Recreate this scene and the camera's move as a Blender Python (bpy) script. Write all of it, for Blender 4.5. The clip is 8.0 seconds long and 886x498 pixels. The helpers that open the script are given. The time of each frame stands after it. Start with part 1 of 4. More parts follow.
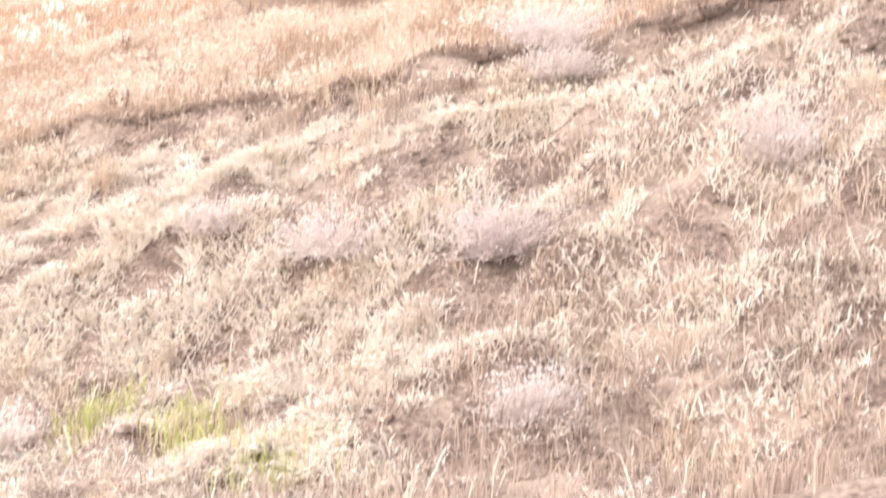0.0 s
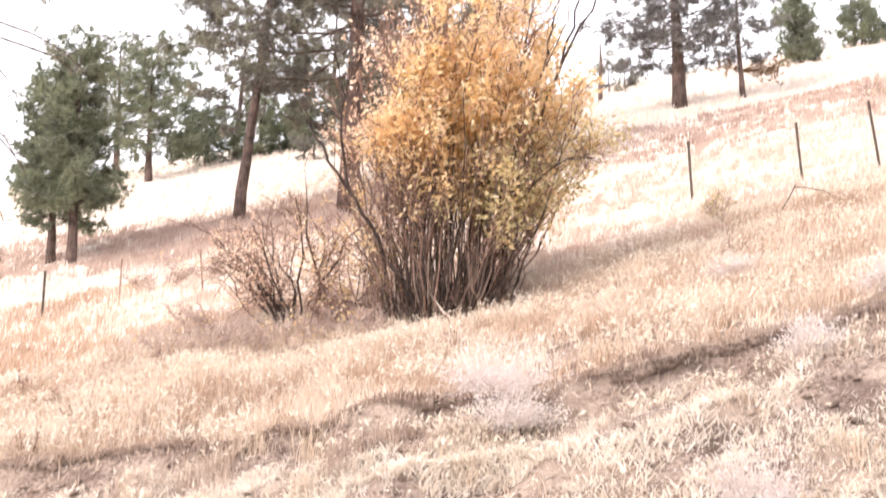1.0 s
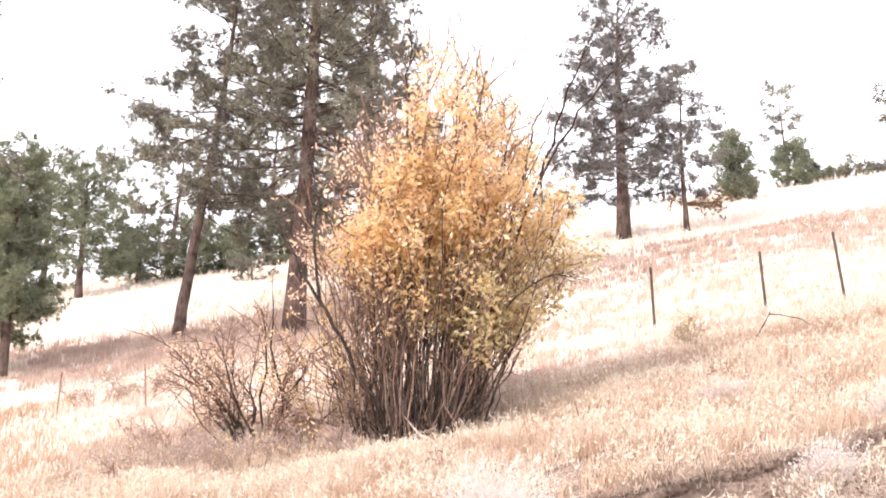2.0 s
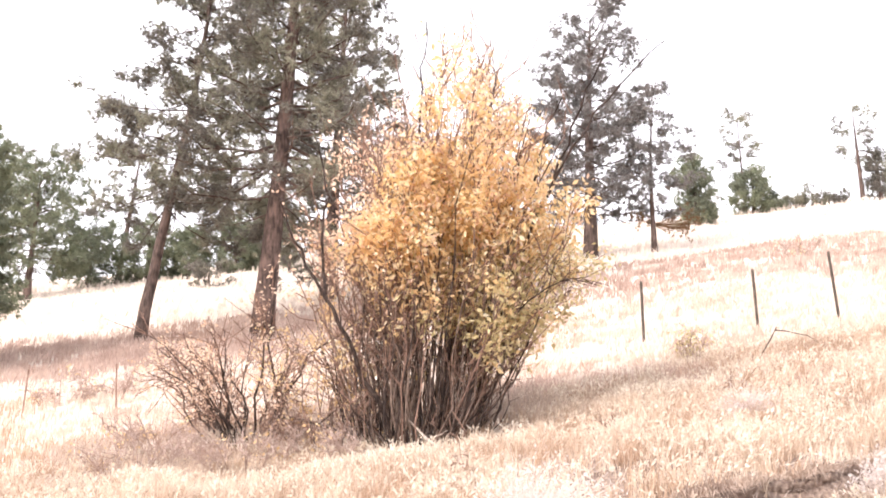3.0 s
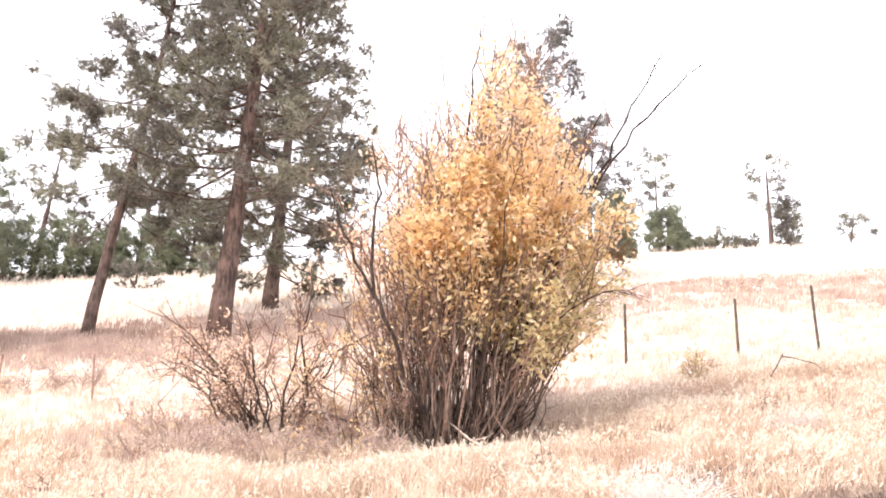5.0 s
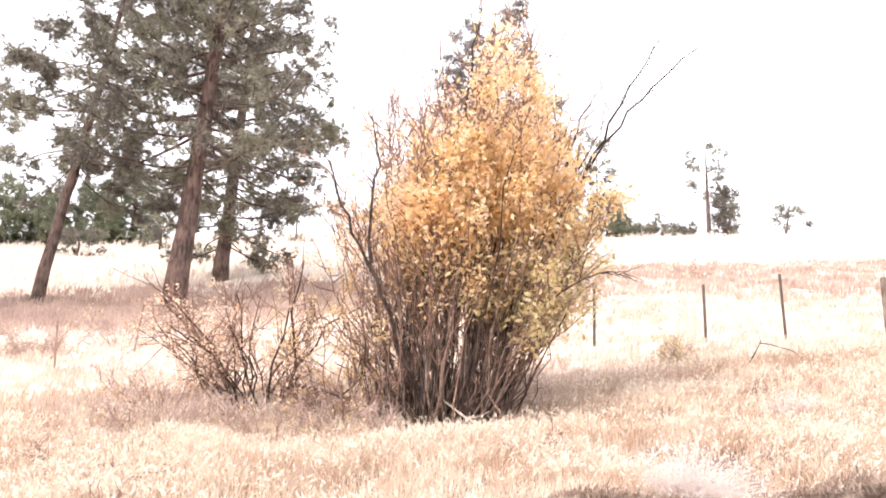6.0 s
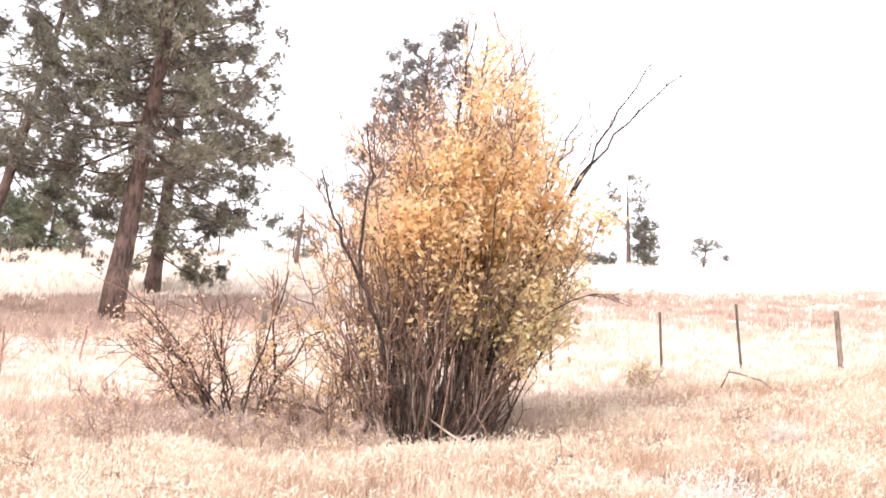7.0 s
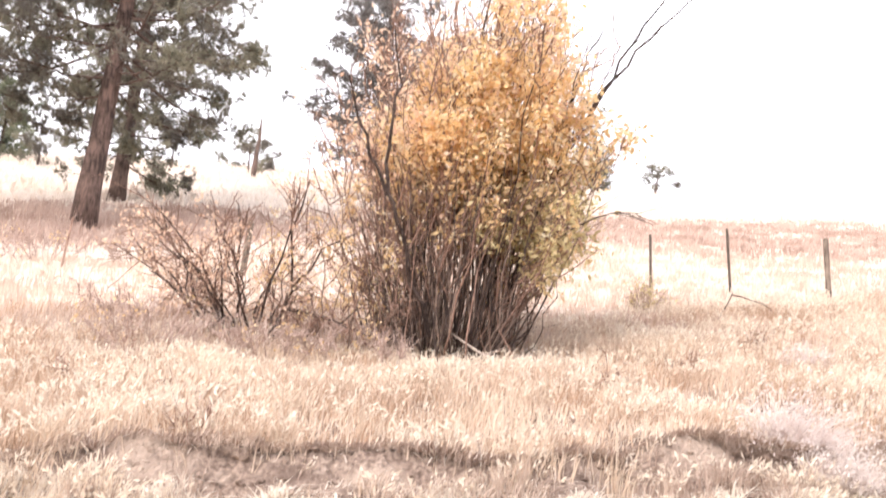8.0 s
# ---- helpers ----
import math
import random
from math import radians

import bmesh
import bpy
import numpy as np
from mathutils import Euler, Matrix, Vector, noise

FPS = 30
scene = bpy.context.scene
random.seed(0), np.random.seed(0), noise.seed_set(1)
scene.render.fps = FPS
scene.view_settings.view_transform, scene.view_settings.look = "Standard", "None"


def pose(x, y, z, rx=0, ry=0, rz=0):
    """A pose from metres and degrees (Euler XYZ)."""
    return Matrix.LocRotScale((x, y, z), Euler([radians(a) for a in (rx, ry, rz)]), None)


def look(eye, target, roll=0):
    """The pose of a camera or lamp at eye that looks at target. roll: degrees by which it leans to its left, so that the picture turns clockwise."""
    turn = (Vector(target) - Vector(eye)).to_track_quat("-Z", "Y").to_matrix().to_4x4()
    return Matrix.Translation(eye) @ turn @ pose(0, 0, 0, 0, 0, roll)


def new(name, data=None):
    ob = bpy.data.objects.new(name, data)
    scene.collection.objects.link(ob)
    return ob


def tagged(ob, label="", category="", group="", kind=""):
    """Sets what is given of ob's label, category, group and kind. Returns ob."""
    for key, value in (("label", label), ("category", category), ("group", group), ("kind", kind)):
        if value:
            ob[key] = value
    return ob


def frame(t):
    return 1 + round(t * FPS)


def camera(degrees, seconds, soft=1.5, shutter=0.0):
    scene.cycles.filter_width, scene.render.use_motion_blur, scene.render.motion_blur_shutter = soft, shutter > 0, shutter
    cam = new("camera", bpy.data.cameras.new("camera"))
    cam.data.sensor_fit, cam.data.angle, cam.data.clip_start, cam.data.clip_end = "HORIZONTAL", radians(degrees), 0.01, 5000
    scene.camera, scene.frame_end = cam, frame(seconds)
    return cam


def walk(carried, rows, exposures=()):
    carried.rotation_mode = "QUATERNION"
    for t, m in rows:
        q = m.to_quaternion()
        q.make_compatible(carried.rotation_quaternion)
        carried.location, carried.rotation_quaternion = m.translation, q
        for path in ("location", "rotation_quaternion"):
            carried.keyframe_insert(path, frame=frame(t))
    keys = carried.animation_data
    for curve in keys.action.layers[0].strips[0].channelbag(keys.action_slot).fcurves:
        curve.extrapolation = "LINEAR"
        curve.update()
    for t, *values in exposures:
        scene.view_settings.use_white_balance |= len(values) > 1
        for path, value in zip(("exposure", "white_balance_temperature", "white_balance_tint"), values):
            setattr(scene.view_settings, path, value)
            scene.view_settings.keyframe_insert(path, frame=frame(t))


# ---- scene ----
cam = camera(35.7, 8.0, soft=1.8, shutter=0.22)
PATH = [
    (0, (0.122, 0.241, 1.516), (0.107, 2.241, 1.551), -1.8),
    (0.2, (-0.04, 0.402, 1.518), (0.001, 2.395, 1.681), -1.0),
    (0.5, (-0.286, 0.635, 1.524), (-0.185, 2.608, 1.835), -1.9),
    (1, (-0.703, 0.97, 1.611), (-0.504, 2.888, 2.143), -1.5),
    (1.5, (-1.052, 1.377, 1.635), (-0.791, 3.246, 2.298), -1.3),
    (1.7, (-1.183, 1.555, 1.632), (-0.901, 3.411, 2.321), -1.2),
    (3, (-2.295, 2.801, 1.608), (-1.889, 4.614, 2.349), 0.0),
    (3.5, (-2.766, 3.234, 1.589), (-2.327, 5.031, 2.35), 0.6),
    (4, (-3.283, 3.461, 1.499), (-2.815, 5.243, 2.279), 0.6),
    (4.2, (-3.541, 3.514, 1.474), (-3.042, 5.285, 2.257), 0.7),
    (5.3, (-4.852, 3.685, 1.233), (-4.235, 5.423, 2.006), 1.7),
    (5.5, (-5.039, 3.788, 1.229), (-4.397, 5.524, 1.985), 1.8),
    (6, (-5.404, 4.165, 1.275), (-4.704, 5.879, 2.032), 2.0),
    (6.5, (-5.84, 4.559, 1.299), (-5.078, 6.239, 2.072), 2.1),
    (7, (-6.348, 4.987, 1.263), (-5.52, 6.625, 2.057), 2.4),
    (7.5, (-6.824, 5.434, 1.257), (-5.943, 7.039, 2.063), 2.7),
    (8, (-7.23, 5.909, 1.242), (-6.286, 7.531, 1.935), 2.8),
]
walk(cam, [(t, look(eye, target, roll)) for t, eye, target, roll in PATH],
     [(0.0, 0.95), (1.0, 0.92), (3.0, 1.02), (4.0, 1.04), (6.5, 0.98), (8.0, 0.85)])

# ---- light ----
world = bpy.data.worlds.new("overcast_sky")
scene.world = world
world.use_nodes = True
wn, wl = world.node_tree.nodes, world.node_tree.links
wn.clear()
sky = wn.new("ShaderNodeTexSky")
sky.sky_type, sky.sun_disc = "NISHITA", False
sky.sun_elevation, sky.sun_rotation = radians(41), radians(244)
sky.air_density, sky.dust_density = 1.0, 3.0
dim = wn.new("ShaderNodeVectorMath")
dim.operation = "SCALE"
dim.inputs["Scale"].default_value = 0.10
cloud = wn.new("ShaderNodeMix")
cloud.data_type = "RGBA"
cloud.inputs["Factor"].default_value = 0.8
cloud.inputs["B"].default_value = (1.38, 1.34, 1.42, 1)
back = wn.new("ShaderNodeBackground")
back.inputs["Strength"].default_value = 1.0
wout = wn.new("ShaderNodeOutputWorld")
wl.new(sky.outputs["Color"], dim.inputs[0])
wl.new(dim.outputs["Vector"], cloud.inputs["A"])
wl.new(cloud.outputs["Result"], back.inputs["Color"])
wl.new(back.outputs["Background"], wout.inputs["Surface"])

sun_data = bpy.data.lights.new("sun", "SUN")
sun_data.energy, sun_data.angle, sun_data.color = 2.2, radians(24), (1.0, 0.868, 0.80)
sun = new("sun", sun_data)
sun.matrix_world = look((-18, -3, 17), (0, 6, 0))


# ---- materials ----
def shader(name):
    m = bpy.data.materials.new(name)
    m.use_nodes = True
    return m, m.node_tree.nodes, m.node_tree.links, m.node_tree.nodes["Principled BSDF"]


def ramp(nodes, stops):
    r = nodes.new("ShaderNodeValToRGB")
    els = r.color_ramp.elements
    while len(els) < len(stops):
        els.new(0.5)
    for e, (p, c) in zip(els, stops):
        e.position, e.color = p, (*c, 1)
    return r


def noise_node(nodes, links, scale, detail=4.0, stretch=None):
    n = nodes.new("ShaderNodeTexNoise")
    n.inputs["Scale"].default_value, n.inputs["Detail"].default_value = scale, detail
    g = nodes.new("ShaderNodeNewGeometry")
    src = g.outputs["Position"]
    if stretch:
        v = nodes.new("ShaderNodeVectorMath")
        v.operation = "MULTIPLY"
        v.inputs[1].default_value = stretch
        links.new(src, v.inputs[0])
        src = v.outputs["Vector"]
    links.new(src, n.inputs["Vector"])
    return n


def mix_colour(nodes, links, fac, a, b):
    m = nodes.new("ShaderNodeMix")
    m.data_type = "RGBA"
    for key, v in (("Factor", fac), ("A", a), ("B", b)):
        if isinstance(v, (tuple, float, int)):
            m.inputs[key].default_value = v
        else:
            links.new(v, m.inputs[key])
    return m.outputs["Result"]


def blade_material(name, stops, patch, amount=0.5, patch_scale=0.5, through_light=0.3, rough=0.75, tuft=None):
    """Thin plant matter: one tint for each blade or leaf, drifting in patches, with light passing through."""
    m, nodes, links, p = shader(name)
    g = nodes.new("ShaderNodeNewGeometry")
    r = ramp(nodes, stops)
    links.new(g.outputs["Random Per Island"], r.inputs["Fac"])
    n = noise_node(nodes, links, patch_scale, 3.0)
    k = nodes.new("ShaderNodeMapRange")
    k.inputs["From Min"].default_value, k.inputs["From Max"].default_value = 0.42, 0.62
    k.inputs["To Max"].default_value = amount
    links.new(n.outputs["Fac"], k.inputs["Value"])
    col = mix_colour(nodes, links, k.outputs["Result"], r.outputs["Color"], (*patch, 1))
    if tuft:
        size, tone, share = tuft
        n2 = noise_node(nodes, links, size, 2.0)
        k2 = nodes.new("ShaderNodeMapRange")
        k2.inputs["From Min"].default_value, k2.inputs["From Max"].default_value = 0.44, 0.57
        k2.inputs["To Max"].default_value = share
        links.new(n2.outputs["Fac"], k2.inputs["Value"])
        col = mix_colour(nodes, links, k2.outputs["Result"], col, (*tone, 1))
    links.new(col, p.inputs["Base Color"])
    p.inputs["Roughness"].default_value = rough
    p.inputs["Specular IOR Level"].default_value = 0.2
    t = nodes.new("ShaderNodeBsdfTranslucent")
    links.new(col, t.inputs["Color"])
    s = nodes.new("ShaderNodeMixShader")
    s.inputs["Fac"].default_value = through_light
    links.new(p.outputs["BSDF"], s.inputs[1])
    links.new(t.outputs["BSDF"], s.inputs[2])
    links.new(s.outputs["Shader"], nodes["Material Output"].inputs["Surface"])
    return m


def bark_material(name, dark, light, scale=9.0, stretch=(1, 1, 0.25), bump=0.6, rough=0.9):
    """Rough bark or weathered wood: long furrows, fine grain and blotches."""
    m, nodes, links, p = shader(name)
    n = noise_node(nodes, links, scale * 2.2, 8.0, stretch)
    blotch = noise_node(nodes, links, scale * 0.35, 4.0)
    r = ramp(nodes, [(0.40, dark), (0.60, light)])
    mixed = nodes.new("ShaderNodeMath")
    mixed.operation = "MULTIPLY_ADD"
    mixed.inputs[1].default_value = 0.45
    links.new(blotch.outputs["Fac"], mixed.inputs[0])
    half = nodes.new("ShaderNodeMath")
    half.operation = "MULTIPLY"
    half.inputs[1].default_value = 0.55
    links.new(n.outputs["Fac"], half.inputs[0])
    links.new(half.outputs["Value"], mixed.inputs[2])
    links.new(mixed.outputs["Value"], r.inputs["Fac"])
    links.new(r.outputs["Color"], p.inputs["Base Color"])
    p.inputs["Roughness"].default_value = rough
    p.inputs["Specular IOR Level"].default_value = 0.2
    b = nodes.new("ShaderNodeBump")
    b.inputs["Strength"].default_value, b.inputs["Distance"].default_value = bump, 0.03
    links.new(n.outputs["Fac"], b.inputs["Height"])
    links.new(b.outputs["Normal"], p.inputs["Normal"])
    return m


def ground_material():
    """Dark crumbly soil on the lower bank, pale trampled stubble further up the slope."""
    m, nodes, links, p = shader("dry_hillside_soil")
    big = noise_node(nodes, links, 0.35, 5.0)
    fine = noise_node(nodes, links, 24.0, 8.0)
    crumbs = ramp(nodes, [(0.32, (0.14, 0.103, 0.085)), (0.5, (0.29, 0.222, 0.183)), (0.7, (0.47, 0.38, 0.315))])
    links.new(fine.outputs["Fac"], crumbs.inputs["Fac"])
    damp = noise_node(nodes, links, 3.2, 5.0, (0.6, 1.0, 1.0))
    dk = nodes.new("ShaderNodeMapRange")
    dk.inputs["From Min"].default_value, dk.inputs["From Max"].default_value, dk.inputs["To Max"].default_value = 0.48, 0.62, 0.75
    links.new(damp.outputs["Fac"], dk.inputs["Value"])
    darker = mix_colour(nodes, links, dk.outputs["Result"], crumbs.outputs["Color"], (0.15, 0.108, 0.089, 1))
    chaff = noise_node(nodes, links, 1.5, 5.0, (0.6, 1.0, 1.0))
    ck = nodes.new("ShaderNodeMapRange")
    ck.inputs["From Min"].default_value, ck.inputs["From Max"].default_value, ck.inputs["To Max"].default_value = 0.52, 0.62, 0.8
    links.new(chaff.outputs["Fac"], ck.inputs["Value"])
    soil = mix_colour(nodes, links, ck.outputs["Result"], darker, (0.46, 0.37, 0.305, 1))
    stubble = ramp(nodes, [(0.3, (0.50, 0.40, 0.33)), (0.6, (0.74, 0.64, 0.55))])
    links.new(fine.outputs["Fac"], stubble.inputs["Fac"])
    patch = ramp(nodes, [(0.38, (0.80, 0.73, 0.64)), (0.62, (0.68, 0.58, 0.50))])
    links.new(big.outputs["Fac"], patch.inputs["Fac"])
    far = mix_colour(nodes, links, 0.5, stubble.outputs["Color"], patch.outputs["Color"])
    g = nodes.new("ShaderNodeNewGeometry")
    xyz = nodes.new("ShaderNodeSeparateXYZ")
    links.new(g.outputs["Position"], xyz.inputs["Vector"])
    k = nodes.new("ShaderNodeMapRange")
    k.inputs["From Min"].default_value, k.inputs["From Max"].default_value = 18.0, 26.0
    links.new(xyz.outputs["Y"], k.inputs["Value"])
    col = mix_colour(nodes, links, k.outputs["Result"], soil, far)
    links.new(col, p.inputs["Base Color"])
    p.inputs["Roughness"].default_value = 0.95
    p.inputs["Specular IOR Level"].default_value = 0.1
    b = nodes.new("ShaderNodeBump")
    b.inputs["Strength"].default_value, b.inputs["Distance"].default_value = 0.8, 0.08
    links.new(fine.outputs["Fac"], b.inputs["Height"])
    links.new(b.outputs["Normal"], p.inputs["Normal"])
    return m


MAT_GROUND = ground_material()
MAT_STRAW = blade_material("straw_blades", [(0.0, (0.41, 0.30, 0.222)), (0.35, (0.55, 0.42, 0.32)), (0.8, (0.68, 0.545, 0.43))],
                           (0.40, 0.29, 0.218), 0.85, 0.9, tuft=(0.9, (0.86, 0.75, 0.625), 0.8))
MAT_BANK = blade_material("bank_blades", [(0.0, (0.52, 0.425, 0.355)), (0.4, (0.68, 0.585, 0.50)), (0.8, (0.82, 0.74, 0.655))],
                          (0.34, 0.26, 0.217), 0.9, 1.7, tuft=(2.2, (0.88, 0.82, 0.74), 0.9))
MAT_SEED = blade_material("bleached_seed_heads", [(0.0, (0.74, 0.655, 0.54)), (0.6, (0.87, 0.81, 0.705))], (0.76, 0.655, 0.535), 0.5, 0.8)
MAT_MAT = blade_material("bleached_straw_mat", [(0.0, (0.74, 0.665, 0.575)), (0.6, (0.90, 0.845, 0.765))], (0.84, 0.765, 0.675), 0.4, 1.5)
MAT_PINK = blade_material("reddish_dry_grass", [(0.0, (0.427, 0.332, 0.28)), (0.5, (0.601, 0.495, 0.42)), (0.9, (0.737, 0.632, 0.54))],
                          (0.524, 0.418, 0.36), 0.5, 0.3)
MAT_BELT = blade_material("faded_reddish_grass", [(0.0, (0.45, 0.335, 0.285)), (0.5, (0.54, 0.41, 0.35)), (0.9, (0.63, 0.495, 0.43))],
                          (0.41, 0.295, 0.245), 0.8, 0.4, tuft=(1.3, (0.72, 0.59, 0.51), 0.5))
MAT_BRUSH = blade_material("grey_pink_brush", [(0.0, (0.50, 0.365, 0.31)), (0.5, (0.63, 0.48, 0.41)), (0.9, (0.74, 0.60, 0.52))],
                           (0.47, 0.335, 0.28), 0.7, 1.0)
MAT_FIELD = blade_material("pale_stubble", [(0.0, (0.74, 0.647, 0.554)), (0.8, (0.86, 0.772, 0.688))], (0.8, 0.704, 0.611), 0.4, 0.25)
MAT_PALE = blade_material("pale_fence_grass", [(0.0, (0.59, 0.465, 0.385)), (0.5, (0.685, 0.56, 0.47)), (0.9, (0.77, 0.65, 0.55))], (0.52, 0.39, 0.32), 0.75, 0.45)
MAT_TAN = blade_material("tan_dry_grass", [(0.0, (0.38, 0.262, 0.185)), (0.5, (0.56, 0.405, 0.295)), (0.9, (0.69, 0.53, 0.40))], (0.47, 0.325, 0.235), 0.5, 1.2)
MAT_VERGE = blade_material("dull_verge_grass", [(0.0, (0.32, 0.24, 0.20)), (0.5, (0.46, 0.355, 0.298)), (0.9, (0.60, 0.485, 0.41))], (0.34, 0.255, 0.21), 0.8, 1.8, tuft=(2.4, (0.72, 0.60, 0.49), 0.5))
MAT_CREAM = blade_material("cream_dry_grass", [(0.0, (0.545, 0.431, 0.331)), (0.5, (0.677, 0.557, 0.442)), (0.9, (0.771, 0.661, 0.536))], (0.62, 0.485, 0.373), 0.5, 0.4)
MAT_GREY = blade_material("grey_dead_weed", [(0.0, (0.70, 0.625, 0.59)), (0.5, (0.82, 0.76, 0.725)), (1.0, (0.90, 0.86, 0.825))],
                          (0.78, 0.70, 0.685), 0.3, 0.8, 0.55)
MAT_GREEN = blade_material("green_ditch_grass", [(0.0, (0.414, 0.44, 0.144)), (0.6, (0.576, 0.6, 0.24)), (1.0, (0.684, 0.7, 0.352))],
                           (0.612, 0.6, 0.288), 0.4, 0.9, 0.4)
MAT_GOLD = blade_material("golden_leaves", [(0.0, (0.55, 0.38, 0.19)), (0.25, (0.80, 0.585, 0.30)), (0.6, (0.91, 0.715, 0.42)), (0.9, (0.97, 0.90, 0.70))],
                          (0.87, 0.65, 0.38), 0.6, 1.1, 0.62, 0.6)
MAT_RUST = blade_material("rusty_leaves", [(0.0, (0.62, 0.41, 0.29)), (0.5, (0.89, 0.67, 0.50)), (1.0, (0.96, 0.84, 0.68))],
                          (0.86, 0.63, 0.47), 0.5, 1.2, 0.6, 0.6)
MAT_OLIVE = blade_material("olive_leaves", [(0.0, (0.40, 0.335, 0.17)), (0.5, (0.62, 0.53, 0.29)), (1.0, (0.83, 0.73, 0.45))],
                           (0.66, 0.54, 0.32), 0.5, 1.2, 0.62, 0.6)
MAT_NEEDLE = blade_material("pine_needles", [(0.0, (0.155, 0.147, 0.130)), (0.6, (0.24, 0.228, 0.198)), (1.0, (0.37, 0.35, 0.29))],
                            (0.18, 0.165, 0.150), 0.75, 0.9, 0.3, 0.55, tuft=(0.6, (0.41, 0.405, 0.285), 0.5))
MAT_NEEDLE_B = blade_material("blue_green_needles", [(0.0, (0.145, 0.165, 0.12)), (0.6, (0.225, 0.25, 0.18)), (1.0, (0.36, 0.385, 0.27))],
                              (0.18, 0.195, 0.145), 0.7, 0.9, 0.3, 0.55, tuft=(0.8, (0.37, 0.40, 0.26), 0.5))
MAT_NEEDLE_C = blade_material("grey_needles", [(0.0, (0.19, 0.18, 0.176)), (0.6, (0.28, 0.268, 0.256)), (1.0, (0.40, 0.38, 0.355))],
                              (0.225, 0.213, 0.205), 0.7, 0.9, 0.3, 0.55)
MAT_NEEDLE_RED = blade_material("browned_needles", [(0.0, (0.16, 0.09, 0.05)), (1.0, (0.32, 0.20, 0.12))], (0.2, 0.13, 0.07), 0.4, 0.8, 0.2)
MAT_PINE_BARK = bark_material("pine_bark", (0.052, 0.037, 0.032), (0.18, 0.122, 0.102), 7.0)
MAT_DARK_BARK = bark_material("dark_pine_bark", (0.06, 0.045, 0.04), (0.18, 0.128, 0.108), 8.0)
MAT_STEM = bark_material("grey_willow_bark", (0.10, 0.070, 0.057), (0.31, 0.23, 0.185), 14.0, (1, 1, 0.3), 0.3)
MAT_DARK_STEM = bark_material("dark_dead_bark", (0.03, 0.022, 0.02), (0.10, 0.073, 0.062), 14.0, (1, 1, 0.3), 0.3)
MAT_TWIG = bark_material("reddish_twigs", (0.16, 0.10, 0.078), (0.36, 0.235, 0.182), 20.0, (1, 1, 0.4), 0.2)
MAT_PALE_TWIG = bark_material("faded_twigs", (0.32, 0.235, 0.20), (0.56, 0.44, 0.385), 20.0, (1, 1, 0.4), 0.2)
MAT_PALE_WOOD = bark_material("bleached_wood", (0.28, 0.225, 0.19), (0.50, 0.43, 0.37), 12.0, (0.4, 0.4, 1), 0.2)
MAT_POST_STEEL = bark_material("weathered_steel_post", (0.055, 0.05, 0.04), (0.14, 0.11, 0.09), 18.0, (1, 1, 0.4), 0.2, 0.7)
MAT_POST_RUST = bark_material("rusty_steel_post", (0.24, 0.15, 0.115), (0.42, 0.29, 0.23), 18.0, (1, 1, 0.4), 0.2, 0.8)
MAT_POST_WOOD = bark_material("weathered_wood_post", (0.10, 0.08, 0.065), (0.26, 0.21, 0.17), 14.0, (1, 1, 0.15), 0.4)


# ---- mesh helpers ----
class Shape:
    """Collects corner points and faces, then links them as one mesh."""

    def __init__(self):
        self.points, self.faces, self.count = [], [], 0

    def add(self, points, *faces):
        points = np.asarray(points, np.float32).reshape(-1, 3)
        for f in faces:
            self.faces.append(np.asarray(f, np.int32) + self.count)
        self.points.append(points)
        self.count += len(points)

    def mesh(self, name, material, smooth=False):
        me = bpy.data.meshes.new(name)
        pts = np.concatenate(self.points)
        loops = np.concatenate([f.ravel() for f in self.faces])
        sizes = np.concatenate([np.full(len(f), f.shape[1], np.int32) for f in self.faces])
        starts = np.concatenate([[0], np.cumsum(sizes)[:-1]]).astype(np.int32)
        me.vertices.add(len(pts))
        me.vertices.foreach_set("co", pts.ravel())
        me.loops.add(len(loops))
        me.loops.foreach_set("vertex_index", loops)
        me.polygons.add(len(sizes))
        me.polygons.foreach_set("loop_start", starts)
        me.polygons.foreach_set("use_smooth", np.full(len(sizes), smooth))
        me.update(calc_edges=True)
        me.validate()
        me.materials.append(material)
        return me


def part(name, shape, material, parent, label="", smooth=False, kind=""):
    ob = new(name, shape.mesh(name, material, smooth))
    ob.parent = parent
    return tagged(ob, label, kind=kind)


def thing(name, place, label, category, group=""):
    ob = new(name)
    ob.location = place
    ob.empty_display_size = 0.2
    return tagged(ob, label, category, group)


